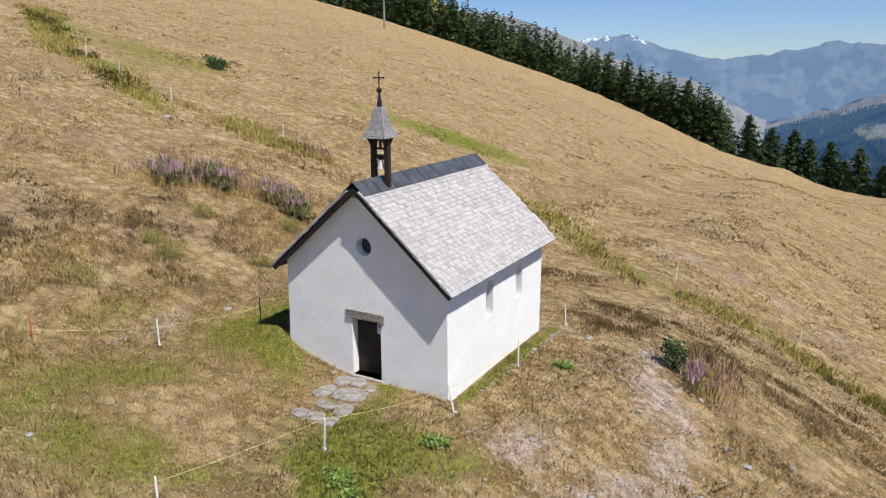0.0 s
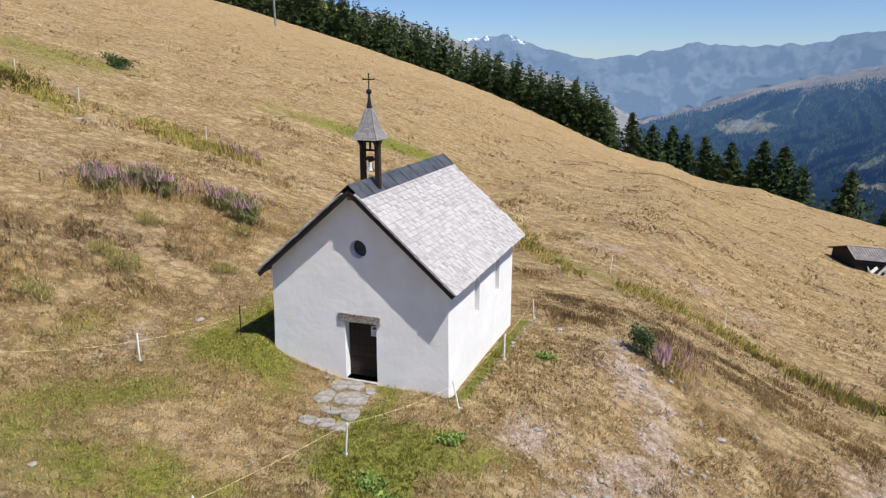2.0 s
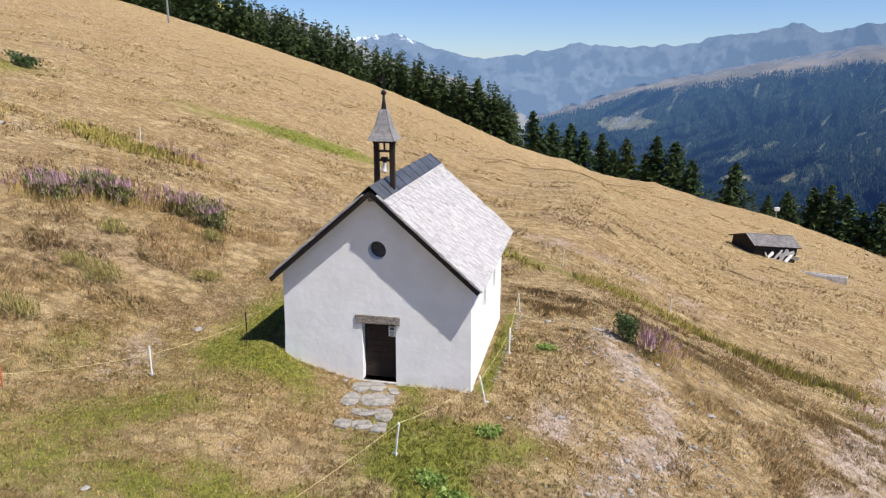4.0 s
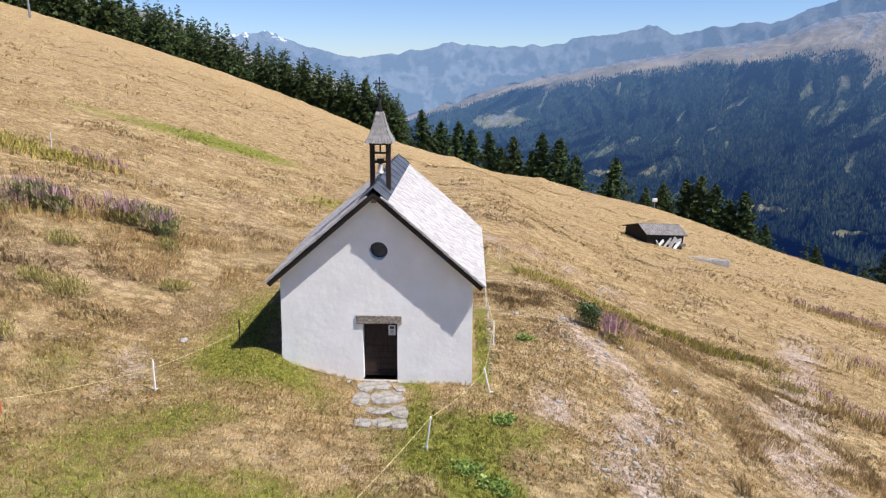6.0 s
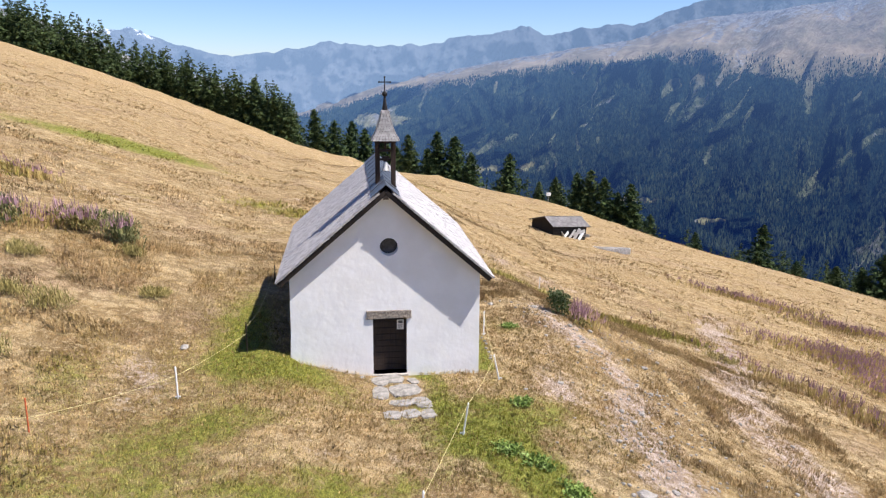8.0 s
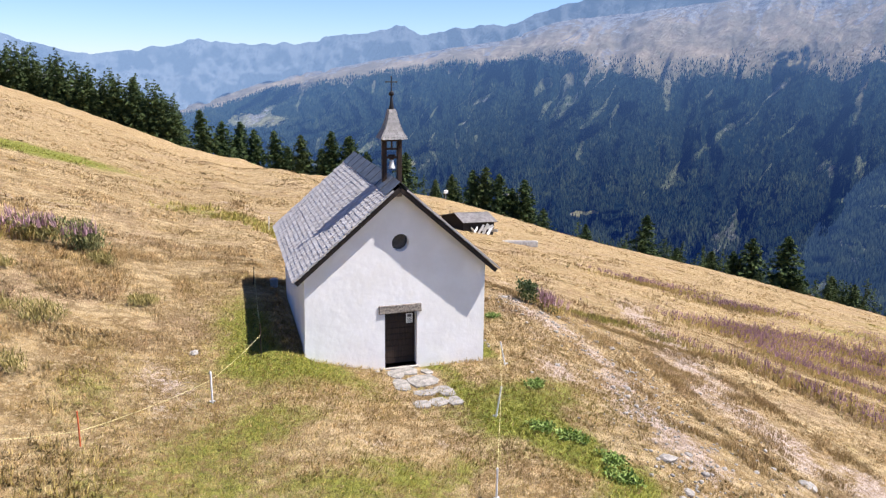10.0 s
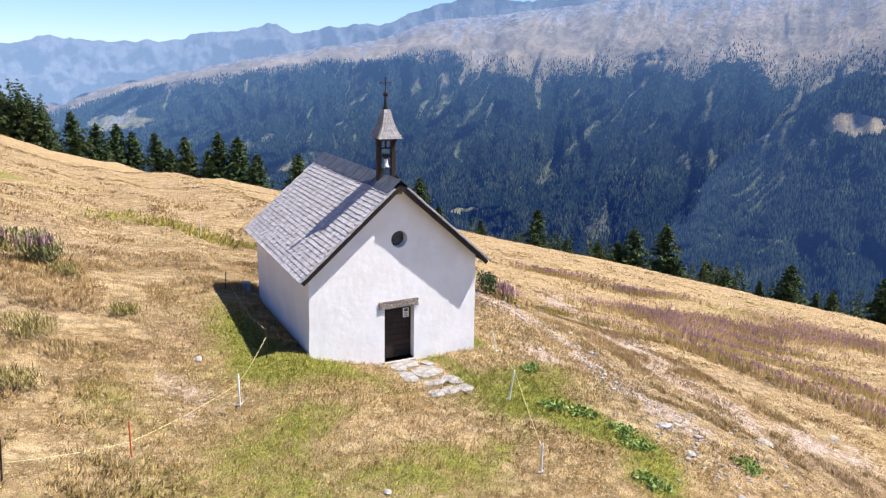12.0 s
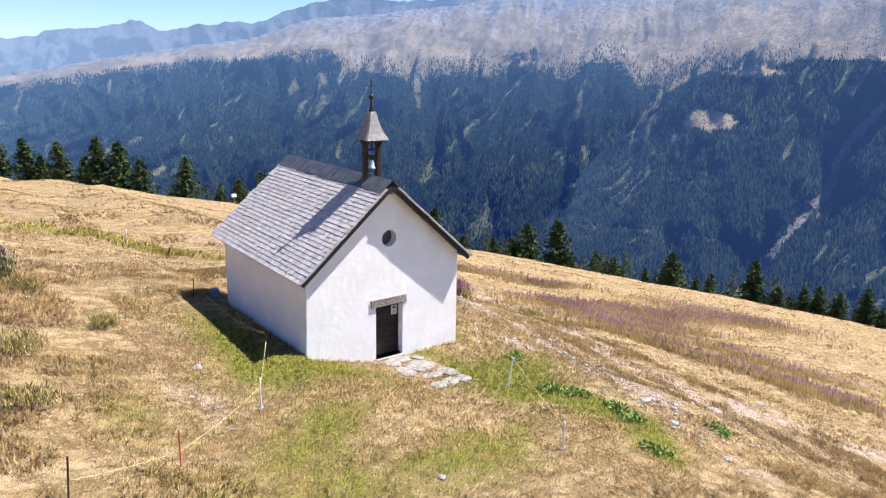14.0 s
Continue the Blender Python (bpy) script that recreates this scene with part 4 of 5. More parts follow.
CORD = plain("yellow_cord", (0.62, 0.53, 0.25), 0.6)
build_fence()


# ---- the shed down the slope ----
def build_shed():
    cx, cy = SHED
    z = ground_z(cx, cy) - 0.35
    shed = thing("shed", pose(cx, cy, z, -5, 0, SHED_TURN), "low dark timber shed with a grey shingle roof", "shed")
    w, l, h, rise, far_w, drop = 1.9, 2.8, 1.95, 0.85, 3.3, 0.95
    low = -1.6
    gable = [(-far_w, low), (w, low), (w, h), (0, h + rise), (-far_w, h + rise - drop)]
    for y0 in (-l, l - 0.15):
        part("gable_wall", slab(gable, [], lambda a, b: (a, y0, b), (0, 0.15, 0)), SHED_WOOD, shed)
    for x0, top in ((-far_w, h + rise - drop), (w - 0.15, h)):
        for k in range(8):
            bm = bmesh.new()
            z0 = low + (top - low) * k / 8
            box(bm, x0, x0 + 0.15, -l + 0.15, l - 0.15, z0 + 0.01, z0 + (top - low) / 8 - 0.01, 0.02)
            part("log", bm, SHED_WOOD, shed)
    for sign, wide, fall in ((1, w, rise), (-1, far_w, drop)):
        tilt = math.degrees(math.atan2(fall, wide))
        m = pose(0, 0, h + rise, 0, sign * tilt, 0)
        run = (wide + 0.35) / math.cos(radians(tilt))
        bm = bmesh.new()
        x0, x1 = (-0.03, run) if sign > 0 else (-run, 0.03)
        box(bm, x0, x1, -l - 0.4, l + 0.4, 0, 0.07, 0, m)
        roof = part("roof", bm, DARK_WOOD, shed)
        bm = bmesh.new()
        for i in range(11):
            for j in range(20):
                a1 = sign * run * (i + 1) / 11
                a0 = a1 - sign * 1.5 * run / 11
                y0 = -l - 0.42 + (2 * l + 0.84) * j / 20
                box(bm, min(a0, a1), max(a0, a1), y0, y0 + 0.255, 0.075 + 0.03 * ((i + j) % 2) * 0.5 + 0.01 * random.random(), 0.12 + 0.02 * random.random(), 0, m)
        tagged(part("roof_shingles", bm, SHED_ROOF, roof), kind="stuff")
    # pale boards propped at the wall, and a trough lying beyond
    boards = ((w + 0.4, 0.2, 1.6, 1.3), (w + 0.6, 0.8, 1.9, 1.5), (w + 0.9, 1.4, 1.7, 1.6), (w + 0.4, -0.8, 1.1, 0.9), (w + 0.5, -1.5, 1.2, 0.8), (w + 1.0, 2.0, 2.2, 1.7), (w + 0.7, 1.1, 1.8, 2.3))
    for k, (x, y, length, height) in enumerate(boards):
        bm = bmesh.new()
        box(bm, -0.2, 0.2, -length / 2, length / 2, 0, 0.06, 0.01)
        ob = part("plank", bm, GREY_PALE)
        p = Matrix(shed.matrix_world) @ Vector((x, y, 0))
        ob.matrix_world = pose(p.x, p.y, ground_z(p.x, p.y) + 0.45 * height, 50 + 20 * (k % 2), 20 * k, SHED_TURN + 30 * k)
        tagged(ob, "pale weathered plank propped beside the shed", "plank", "planks by the shed")
    x, y = TROUGH
    trough = thing("trough", pose(x, y, ground_z(x, y) + 0.05, 0, 0, TROUGH_TURN), "long pale water trough lying in the grass", "trough")
    bm = bmesh.new()
    box(bm, -2.4, 2.4, -0.35, 0.35, -0.3, 0.12, 0.02)
    part("bottom", bm, GREY_PALE, trough)
    for y0 in (-0.35, 0.27):
        bm = bmesh.new()
        box(bm, -2.4, 2.4, y0, y0 + 0.08, 0.12, 0.42, 0.02)
        part("side", bm, GREY_PALE, trough)
    for x0 in (-2.4, 2.3):
        bm = bmesh.new()
        box(bm, x0, x0 + 0.1, -0.27, 0.27, 0.12, 0.42, 0.02)
        part("end", bm, GREY_PALE, trough)


SHED_WOOD = wood_paint("shed_timber", (0.022, 0.017, 0.014))
SHED_ROOF = plain("shed_shingle", (0.20, 0.185, 0.18), 0.8, 0, 2, 0.35)
GREY_PALE = wood_paint("bleached_wood", (0.70, 0.69, 0.66))
SHED, SHED_TURN, TROUGH, TROUGH_TURN = (31.1, 71.8), -72.5, (35.6, 64.4), -18.0
build_shed()


# ---- trees ----
def crown_arrays(seed, spread=0.30, branches=95, clumps=4, bare_stem=0.03, droop=0.35):
    """Needle clumps of a conifer one unit high: triangles set along drooping boughs."""
    rng = np.random.default_rng(seed)
    out = []
    lean = rng.uniform(0.75, 1.25, 9)
    for b in range(branches):
        f = bare_stem + (1 - bare_stem) * (b + rng.random()) / branches
        turn = rng.uniform(0, 2 * math.pi)
        shape = (1 - f) ** 0.58 * (0.55 + 0.45 * min(1, (f - bare_stem) * 7))
        length = spread * shape * rng.uniform(0.55, 1.2) * lean[int(turn / 2 / math.pi * 8.99)] + 0.012
        for c in range(clumps):
            s = (c + rng.random()) / clumps
            px, py = math.cos(turn) * length * s, math.sin(turn) * length * s
            pz = f - droop * length * s * s + 0.10 * length * s
            size = 0.020 + 0.046 * shape * rng.uniform(0.6, 1.3)
            for _ in range(4):
                d = rng.normal(0, 1, (3, 3)) * np.array([1, 1, 0.55])
                d /= np.linalg.norm(d, axis=1, keepdims=True)
                out.append(np.array([px, py, pz]) + d * size)
    tri = np.concatenate(out)
    return tri, np.arange(len(tri)).reshape(-1, 3)


def needle_paint():
    p = Paint("conifer_needles", 0.85, 0, 0.2)
    vary, each = p.island(), p.each()
    c = p.mix(vary, (0.014, 0.030, 0.010), (0.070, 0.105, 0.034))
    c = p.mix(p.span(each, 0.5, 1.0, 0, 0.4), c, (0.075, 0.095, 0.032))
    p.colour(c)
    return p.mat


NEEDLES = needle_paint()
BARK = wood_paint("conifer_bark", (0.12, 0.085, 0.06), 5)


def conifer(seed, spread):
    tree = thing("conifer", pose(0, 0, 0), "dark green conifer at the meadow's edge", "tree", "trees along the meadow's edge")
    bm = bmesh.new()
    rod(bm, (0, 0, -0.08), (0, 0, 0.5), 0.022, 0.013, 7)
    rod(bm, (0, 0, 0.5), (0.004, 0, 0.97), 0.013, 0.002, 6)
    rng = np.random.default_rng(seed + 50)
    for k in range(10):
        f, a = rng.uniform(0.12, 0.75), rng.uniform(0, 6.28)
        n = spread * (1 - f) * 0.7
        rod(bm, (0, 0, f), (math.cos(a) * n, math.sin(a) * n, f - 0.02), 0.005, 0.001, 4)
    part("trunk", bm, BARK, tree)
    v, f = crown_arrays(seed, spread, 170 + 20 * (seed % 3))
    crown = new("crown", mesh_of("crown", v, f, NEEDLES))
    crown.parent = tree
    return tree


KINDS = [conifer(3, 0.40), conifer(8, 0.50), conifer(13, 0.34), conifer(21, 0.44)]
# bearing, distance and height of the trees that stand singly along the rim
ROW_NORTH = ((0.9, 183, 12.4), (-0.7, 186, 11.0), (-2.2, 190, 12.1), (-3.4, 190, 11.6), (-5.2, 183, 12.5), (-6.2, 181, 8.8), (-7.2, 174, 11.3), (-9.0, 170, 8.2), (-9.9, 166, 12.7), (-11.4, 164, 12.7), (-13.0, 160, 9.4), (-16.4, 156, 11.1), (-19.3, 155, 6.6), (-20.9, 151, 8.1), (-22.8, 148, 10.0), (-23.9, 147, 11.6), (-25.4, 145, 10.8), (-26.6, 146, 8.7), (-27.7, 145, 11.2), (-29.5, 146, 6.0))
ROW_EAST = ((-38.8, 147, 10.5), (-44.4, 153, 7.1), (-46.2, 154, 9.0), (-47.6, 153, 12.9), (-50.4, 149, 14.7), (-51.6, 148, 6.8), (-54.2, 142, 7.4), (-56.0, 140, 6.8), (-59.0, 135, 5.0), (-61.3, 132, 9.2), (-63.6, 129, 4.6), (-64.9, 127, 5.6), (-68.6, 123, 9.6), (-70.8, 121, 5.4), (-72.0, 119, 4.1), (-73.2, 116, 5.5), (-74.3, 115, 6.3), (-76.0, 113, 5.8), (-78.2, 110, 7.2), (-79.6, 108, 4.3), (-33.5, 146, 5.0), (-41.5, 151, 5.5), (-81, 107, 6.4), (-83, 106, 5.2))


def plant_trees():
    for k, (a, r, h) in enumerate(ROW_NORTH + ROW_EAST):
        x, y = -r * math.sin(radians(a)), r * math.cos(radians(a))
        m = pose(x, y, ground_z(x, y) - 0.2, random.uniform(-2, 2), random.uniform(-2, 2), random.uniform(0, 360))
        s = Matrix.Diagonal((h, h, h, 1))
        source = KINDS[k] if k < 4 else copy_thing(KINDS[k % 4], m)
        source.matrix_basis = m @ s
    # the unbroken woods: above the meadow, and on the steep ground below its rim
    rng = np.random.default_rng(9)
    shapes = [crown_arrays(60 + k, 0.25 + 0.03 * k, 40, 2) for k in range(4)]
    vs, fs, base = [], [], 0
    spots = []
    for k in range(1500):
        a = rng.uniform(2.5, 48)
        r = np.interp(a, *zip(*sorted(RIM))) + 3 + 170 * rng.random() ** 1.5 * min(1, 0.16 + max(0, a - 5) / 20)
        spots.append((a, r, rng.uniform(9.0, 15.5)))
    for k in range(420):
        a = rng.uniform(22, 50)
        r = np.interp(a, *zip(*sorted(RIM))) + rng.uniform(60, 330)
        spots.append((a, r, rng.uniform(9.0, 14.0)))
    for k in range(430):
        a = rng.uniform(-84, 3)
        r = np.interp(a, *zip(*sorted(RIM))) + (rng.uniform(5, 28) if k % 2 else rng.uniform(20, 80))
        spots.append((a, r, rng.uniform(4.5, 8.0)))
    for k, (a, r, h) in enumerate(spots):
        x, y = -r * math.sin(radians(a)), r * math.cos(radians(a))
        v, f = shapes[k % 4]
        t = rng.uniform(0, 6.28)
        c, s = math.cos(t), math.sin(t)
        w = v @ np.array([[c, s, 0], [-s, c, 0], [0, 0, 1]]) * h * np.array([1, 1, 1]) + np.array([x, y, ground_z(x, y) - 0.3])
        vs.append(w)
        fs.append(f + base)
        base += len(v)
    ob = new("woods", mesh_of("woods", np.concatenate(vs), np.concatenate(fs), NEEDLES))
    tagged(ob, "dense dark conifer woods above and below the meadow", "woods", kind="stuff")


plant_trees()


def rim_posts():
    """A pylon by the upper woods, and at the rim a white gondola cabin, built as a box on an added pole."""
    a, r = 31.6, 172
    x, y = -r * math.sin(radians(a)), r * math.cos(radians(a))
    pylon = thing("pylon", pose(x, y, ground_z(x, y)), "slim grey steel pylon beside the upper woods", "pylon")
    bm = bmesh.new()
    rod(bm, (0, 0, -0.5), (0, 0, 9), 0.28, 0.18, 10)
    part("mast", bm, STEEL, pylon)
    bm = bmesh.new()
    rod(bm, (-1.3, 0, 8.7), (1.3, 0, 8.7), 0.12, sides=8)
    part("crossarm", bm, STEEL, pylon)
    a, r = -20.3, 145
    x, y = -r * math.sin(radians(a)), r * math.cos(radians(a))
    gondola = thing("marker", pose(x, y, ground_z(x, y)), "small white gondola cabin at the meadow's rim, shown as a box on an added pole", "marker")
    bm = bmesh.new()
    # added pole, in place of the cable the cabin hangs from
    rod(bm, (0, 0, -0.5), (0, 0, 1.8), 0.10)
    part("pole", bm, STEEL, gondola)
    bm = bmesh.new()
    box(bm, -0.5, 0.5, -0.3, 0.3, 1.5, 2.2, 0.04)
    part("box", bm, WHITE_POST, gondola)
    bm = bmesh.new()
    turned(bm, ((0.12, 0.0), (0.15, 0.02), (0.165, 0.34), (0.175, 0.345), (0.16, 0.35), (0.14, 0.05), (0.0, 0.04)), 20)
    ob = part("bucket", bm, BUCKET, None, "", True)
    ob.matrix_world = pose(-3.05, 7.5, ground_z(-3.05, 7.5) + 0.02)
    tagged(ob, "pale blue-grey bucket standing behind the chapel corner", "bucket")


STEEL = plain("galvanised_steel", (0.32, 0.33, 0.34), 0.5, 0.6)
BUCKET = plain("blue_grey_plastic", (0.30, 0.36, 0.45), 0.5)
rim_posts()


def far_woods():
    """Small single firs all over the far valley side."""
    rng = np.random.default_rng(77)
    n = 125000
    a, u = rng.uniform(-80, 6, n), rng.uniform(0.0, 0.80, n)
    r, el, haze, cut = wall_point(a, u)
    edge = 0.70 + 0.16 * (clouds(a / 3, u * 2, 4, 12) - 0.5)
    keep = (u < edge + rng.normal(0, 0.03, n)) & (cleared(a, el, cut) < 0.45 + rng.normal(0, 0.12, n)) & (clouds(a / 0.9, u * 18, 3, 5) > 0.30)
    n = 55000
    b, w = rng.uniform(-80, -46, n), rng.uniform(0.0, 1.0, n)
    r2, el2, haze2, cut2 = spur_point(b, w)
    keep2 = (cleared(b, el2, cut2) < 0.45 + rng.normal(0, 0.12, n)) & (clouds(b / 0.9, w * 18, 3, 6) > 0.27)
    a, r, el, haze, keep = (np.concatenate(q) for q in ((a, b), (r, r2), (el, el2), (haze, haze2), (keep, keep2)))
    p = polar(a, r, el)[keep]
    m = len(p)
    h = rng.uniform(8, 17, m)[:, None]
    k = 4
    ring = np.arange(k) * 2 * math.pi / k
    spin = rng.uniform(0, 6.28, m)[:, None]
    rad = h * 0.24
    bx, by = p[:, :1] + rad * np.cos(ring + spin), p[:, 1:2] + rad * np.sin(ring + spin)
    bz = np.repeat(p[:, 2:3] - 3, k, 1)
    v = np.concatenate([np.stack([bx, by, bz], -1), np.concatenate([p[:, :2], p[:, 2:3] + h], 1)[:, None, :]], 1)
    i = np.arange(m)[:, None] * (k + 1)
    f = np.stack([np.stack([i[:, 0] + q, i[:, 0] + (q + 1) % k, i[:, 0] + k], -1) for q in range(k)], 1).reshape(-1, 3)
    # amount of painted haze, one value for each tree
    haze = np.repeat(haze[keep], k + 1)
    ob = new("far_firs", mesh_of("far_firs", v.reshape(-1, 3), f, FIR, [("haze", np.stack([haze, haze, haze], -1))]))
    tagged(ob, "blue-green fir forest covering the far valley side", "forest", kind="stuff")


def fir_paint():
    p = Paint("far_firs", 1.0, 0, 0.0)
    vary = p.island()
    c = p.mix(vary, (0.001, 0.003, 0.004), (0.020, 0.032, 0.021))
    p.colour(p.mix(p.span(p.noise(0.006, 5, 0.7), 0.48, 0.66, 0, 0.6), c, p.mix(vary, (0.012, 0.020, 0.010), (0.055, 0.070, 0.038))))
    # haze painted on the firs too, as blue emission
    p.put(p.out.inputs["Emission Color"], p.mix(p.attribute("haze")[0], HAZE_NEAR, HAZE_FAR))
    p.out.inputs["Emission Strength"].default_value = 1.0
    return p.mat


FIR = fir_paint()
far_woods()


# ---- grass, herbs and shrubs ----
def blades(x, y, z, count, height, width, lean, tint, rng):
    """Tufts at the given places: each blade is one thin leaning triangle."""
    n = len(x)
    wind = 9.0 * clouds(x / 6, y / 6, 2, 41) - 4.5
    turn = wind[:, None] + rng.normal(0, 1.1, (n, count))
    out = rng.uniform(0.0, 1.0, (n, count)) * lean[:, None]
    h = height[:, None] * rng.uniform(0.55, 1.15, (n, count))
    w = width[:, None] * rng.uniform(0.6, 1.3, (n, count))
    spread = 1.2 * width[:, None] * rng.uniform(0, 2.5, (n, count))
    bx, by = x[:, None] + spread * np.cos(turn), y[:, None] + spread * np.sin(turn)
    side = turn + rng.uniform(0.8, 2.2, (n, count))
    sx, sy = np.cos(side) * w / 2, np.sin(side) * w / 2
    low = z[:, None] - 0.02 + 0 * bx
    tip = np.stack([bx + np.cos(turn) * out * h, by + np.sin(turn) * out * h, low + h * np.sqrt(np.maximum(0.05, 1 - 0.6 * out ** 2))], -1)
    v = np.stack([np.stack([bx - sx, by - sy, low], -1), np.stack([bx + sx, by + sy, low], -1), tip], 2)
    t = np.repeat(np.repeat(tint[:, None, :], count, 1)[:, :, None, :], 3, 2)
    return v.reshape(-1, 3), t.reshape(-1, 3)


def upward(n, rng, jitter=0.45):
    """Soft normals, so that a sward is lit as one surface."""
    d = rng.normal(0, jitter, (n // 3, 3)) + np.array([0, 0, 1.0])
    return np.repeat(d / np.linalg.norm(d, axis=1, keepdims=True), 3, 0)


def clear_of_things(x, y):
    inside = (np.abs(x - 0.2) < 3.15) & (y > -0.12) & (y < 7.5)
    flags = (np.abs(x - 0.3) < 0.75) & (y > -1.9) & (y < 0.2)
    return ~(inside | flags)


def sow():
    rng = np.random.default_rng(12)
    # close turf and tall grass near the chapel
    n = 170000
    x, y = rng.uniform(-17, 19, n), rng.uniform(-11.5, 13, n)
    short = mown(x, y)
    bald = np.clip(bare(x, y), 0, 1)
    clump = clouds(x / 1.3, y / 1.3, 3, 3)
    keep = clear_of_things(x, y) & (rng.random(n) > 0.75 * bald) & (rng.random(n) < 0.55 + 0.45 * short + 0.8 * (clump - 0.4))
    x, y, short, clump, bald = (q[keep] for q in (x, y, short, clump, bald))
    m = len(x)
    green = np.clip(lawn(x, y) + 0.5 * (clouds(x / 0.7, y / 0.7, 3, 6) - 0.50), 0, 1) * (rng.random(m) < 0.85)
    brown = 0.5 * step(clouds(x / 2.6, y / 2.6, 3, 16), 0.48, 0.66) * rng.random(m)
    height = (0.05 + 0.10 * rng.random(m)) * short + (1 - short) * (0.07 + 0.17 * step(clump, 0.35, 0.7)) * rng.uniform(0.7, 1.2, m)
    width = 0.020 * short + 0.024 * (1 - short)
    lean = 0.9 * short + 1.27 * (1 - short)
    va, ta = blades(x, y, lie(x, y), 4, height, width, lean, np.stack([green, 0 * x, brown], -1), rng)
    # the hillside, in ever larger tufts
    n = 235000
    a, r = rng.uniform(-112, 92, n), 11 * (150 / 11) ** rng.random(n)
    x, y = -r * np.sin(np.radians(a)), r * np.cos(np.radians(a))
    clump = clouds(x / 2.4, y / 2.4, 4, 3)
    rim = knots(a, RIM)
    keep = ((np.abs(x - 1) > 18) | (y > 12.5)) & (rng.random(n) < 0.35 + 1.3 * (clump - 0.35)) & (r < rim + 4)
    x, y, r, clump = (q[keep] for q in (x, y, r, clump))
    m = len(x)
    green = np.clip(1.1 * lawn(x, y) + 0.8 * (clouds(x / 5, y / 5, 4, 6) - 0.55), 0, 1) * (rng.random(m) < 0.8)
    brown = 0.5 * step(clouds(x / 6, y / 6, 4, 16), 0.5, 0.68) * rng.random(m)
    height = (0.07 + 0.14 * step(clump, 0.4, 0.7)) * rng.uniform(0.6, 1.2, m)
    width = 0.028 * (1 + r / 30)
    vb, tb = blades(x, y, lie(x, y), 4, height, width, 1.29 + 0 * x, np.stack([green, 0 * x, brown], -1), rng)
    v, t = np.concatenate([va, vb]), np.concatenate([ta, tb])
    ob = new("grass", mesh_of("grass", v, np.arange(len(v)).reshape(-1, 3), GRASS, [("tint", t)], normals=upward(len(v), rng)))
    tagged(ob, "dry straw-coloured grass with green patches", "grass", kind="stuff")


sow()


def herbs():
    """Tall willowherb in purple drifts, and rank greenery along the ditches."""
    rng = np.random.default_rng(31)
    xs, ys = [], []
    for cx, cy, rx, ry, turn in BLOOMS:
        n = int(110 + 170 * rx * ry)
        u, w = rng.normal(0, rx, n), rng.normal(0, ry, n)
        c, s = math.cos(radians(turn)), math.sin(radians(turn))
        xs.append(cx + u * c - w * s)
        ys.append(cy + u * s + w * c)
    x, y = np.concatenate(xs), np.concatenate(ys)
    m = len(x)
    z = lie(x, y)
    far = np.hypot(x, y)
    big = 1 + far / 90
    stems, ts = blades(x, y, z, 3, rng.uniform(0.45, 0.85, m), 0.03 * big, 0.6 + 0 * x, np.stack([0.35 + 0.6 * rng.random(m), 0 * x, 0.3 + 0.6 * rng.random(m)], -1), rng)
    lit = rng.random(m) < 0.34
    tops, tt = blades(x[lit], y[lit], z[lit] + 0.45, 3, rng.uniform(0.25, 0.5, lit.sum()), 0.04 * big[lit], 0.6 + 0 * x[lit], np.stack([0 * x[lit], 1 + 0 * x[lit], 0 * x[lit]], -1), rng)
    v, t = np.concatenate([stems, tops]), np.concatenate([ts, tt])
    ob = new("willowherb", mesh_of("willowherb", v, np.arange(len(v)).reshape(-1, 3), GRASS, [("tint", t)], normals=upward(len(v), rng)))
    tagged(ob, "tall purple willowherb in drifts across the slope", "wildflowers", kind="stuff")
    xs, ys = [], []
    for way in DITCHES:
        for (x0, y0), (x1, y1) in zip(way, way[1:]):
            n = int(150 * math.hypot(x1 - x0, y1 - y0))
            t = rng.random(n)
            xs.append(x0 + (x1 - x0) * t + rng.normal(0, 0.9, n))
            ys.append(y0 + (y1 - y0) * t + rng.normal(0, 0.9, n))
    x, y = np.concatenate(xs), np.concatenate(ys)
    keep = clouds(x / 1.8, y / 1.8, 3, 9) > 0.42
    x, y = x[keep], y[keep]
    m = len(x)
    big = 1 + np.hypot(x, y) / 40
    v, t = blades(x, y, lie(x, y), 4, rng.uniform(0.12, 0.42, m), 0.045 * big, 0.9 + 0 * x, np.stack([0.5 + 0.5 * rng.random(m), 0 * x, 0.55 * (rng.random(m) < 0.45)], -1), rng)
    ob = new("ditch_plants", mesh_of("ditch_plants", v, np.arange(len(v)).reshape(-1, 3), GRASS, [("tint", t)], normals=upward(len(v), rng)))
    tagged(ob, "rank green and brown plants along the damp ditches", "undergrowth", kind="stuff")


herbs()


def leaf_paint(name, dark, light):
    p = Paint(name, 0.6, 0, 0.3)
    p.colour(p.mix(p.island(), dark, light))
    return p.mat


LEAF_GREEN = leaf_paint("bush_leaves", (0.020, 0.045, 0.012), (0.085, 0.125, 0.035))
LEAF_OLIVE = leaf_paint("olive_leaves", (0.12, 0.11, 0.025), (0.30, 0.25, 0.09))
LEAF_STRAW = leaf_paint("tussock_blades", (0.17, 0.145, 0.035), (0.42, 0.34, 0.13))
LEAF_WEED = leaf_paint("weed_leaves", (0.11, 0.175, 0.03), (0.26, 0.34, 0.085))
LEAF_HERB = leaf_paint("herb_leaves", (0.08, 0.10, 0.03), (0.27, 0.25, 0.10))
LEAF_FLOWER = leaf_paint("flower_spikes", (0.34, 0.19, 0.22), (0.58, 0.38, 0.41))


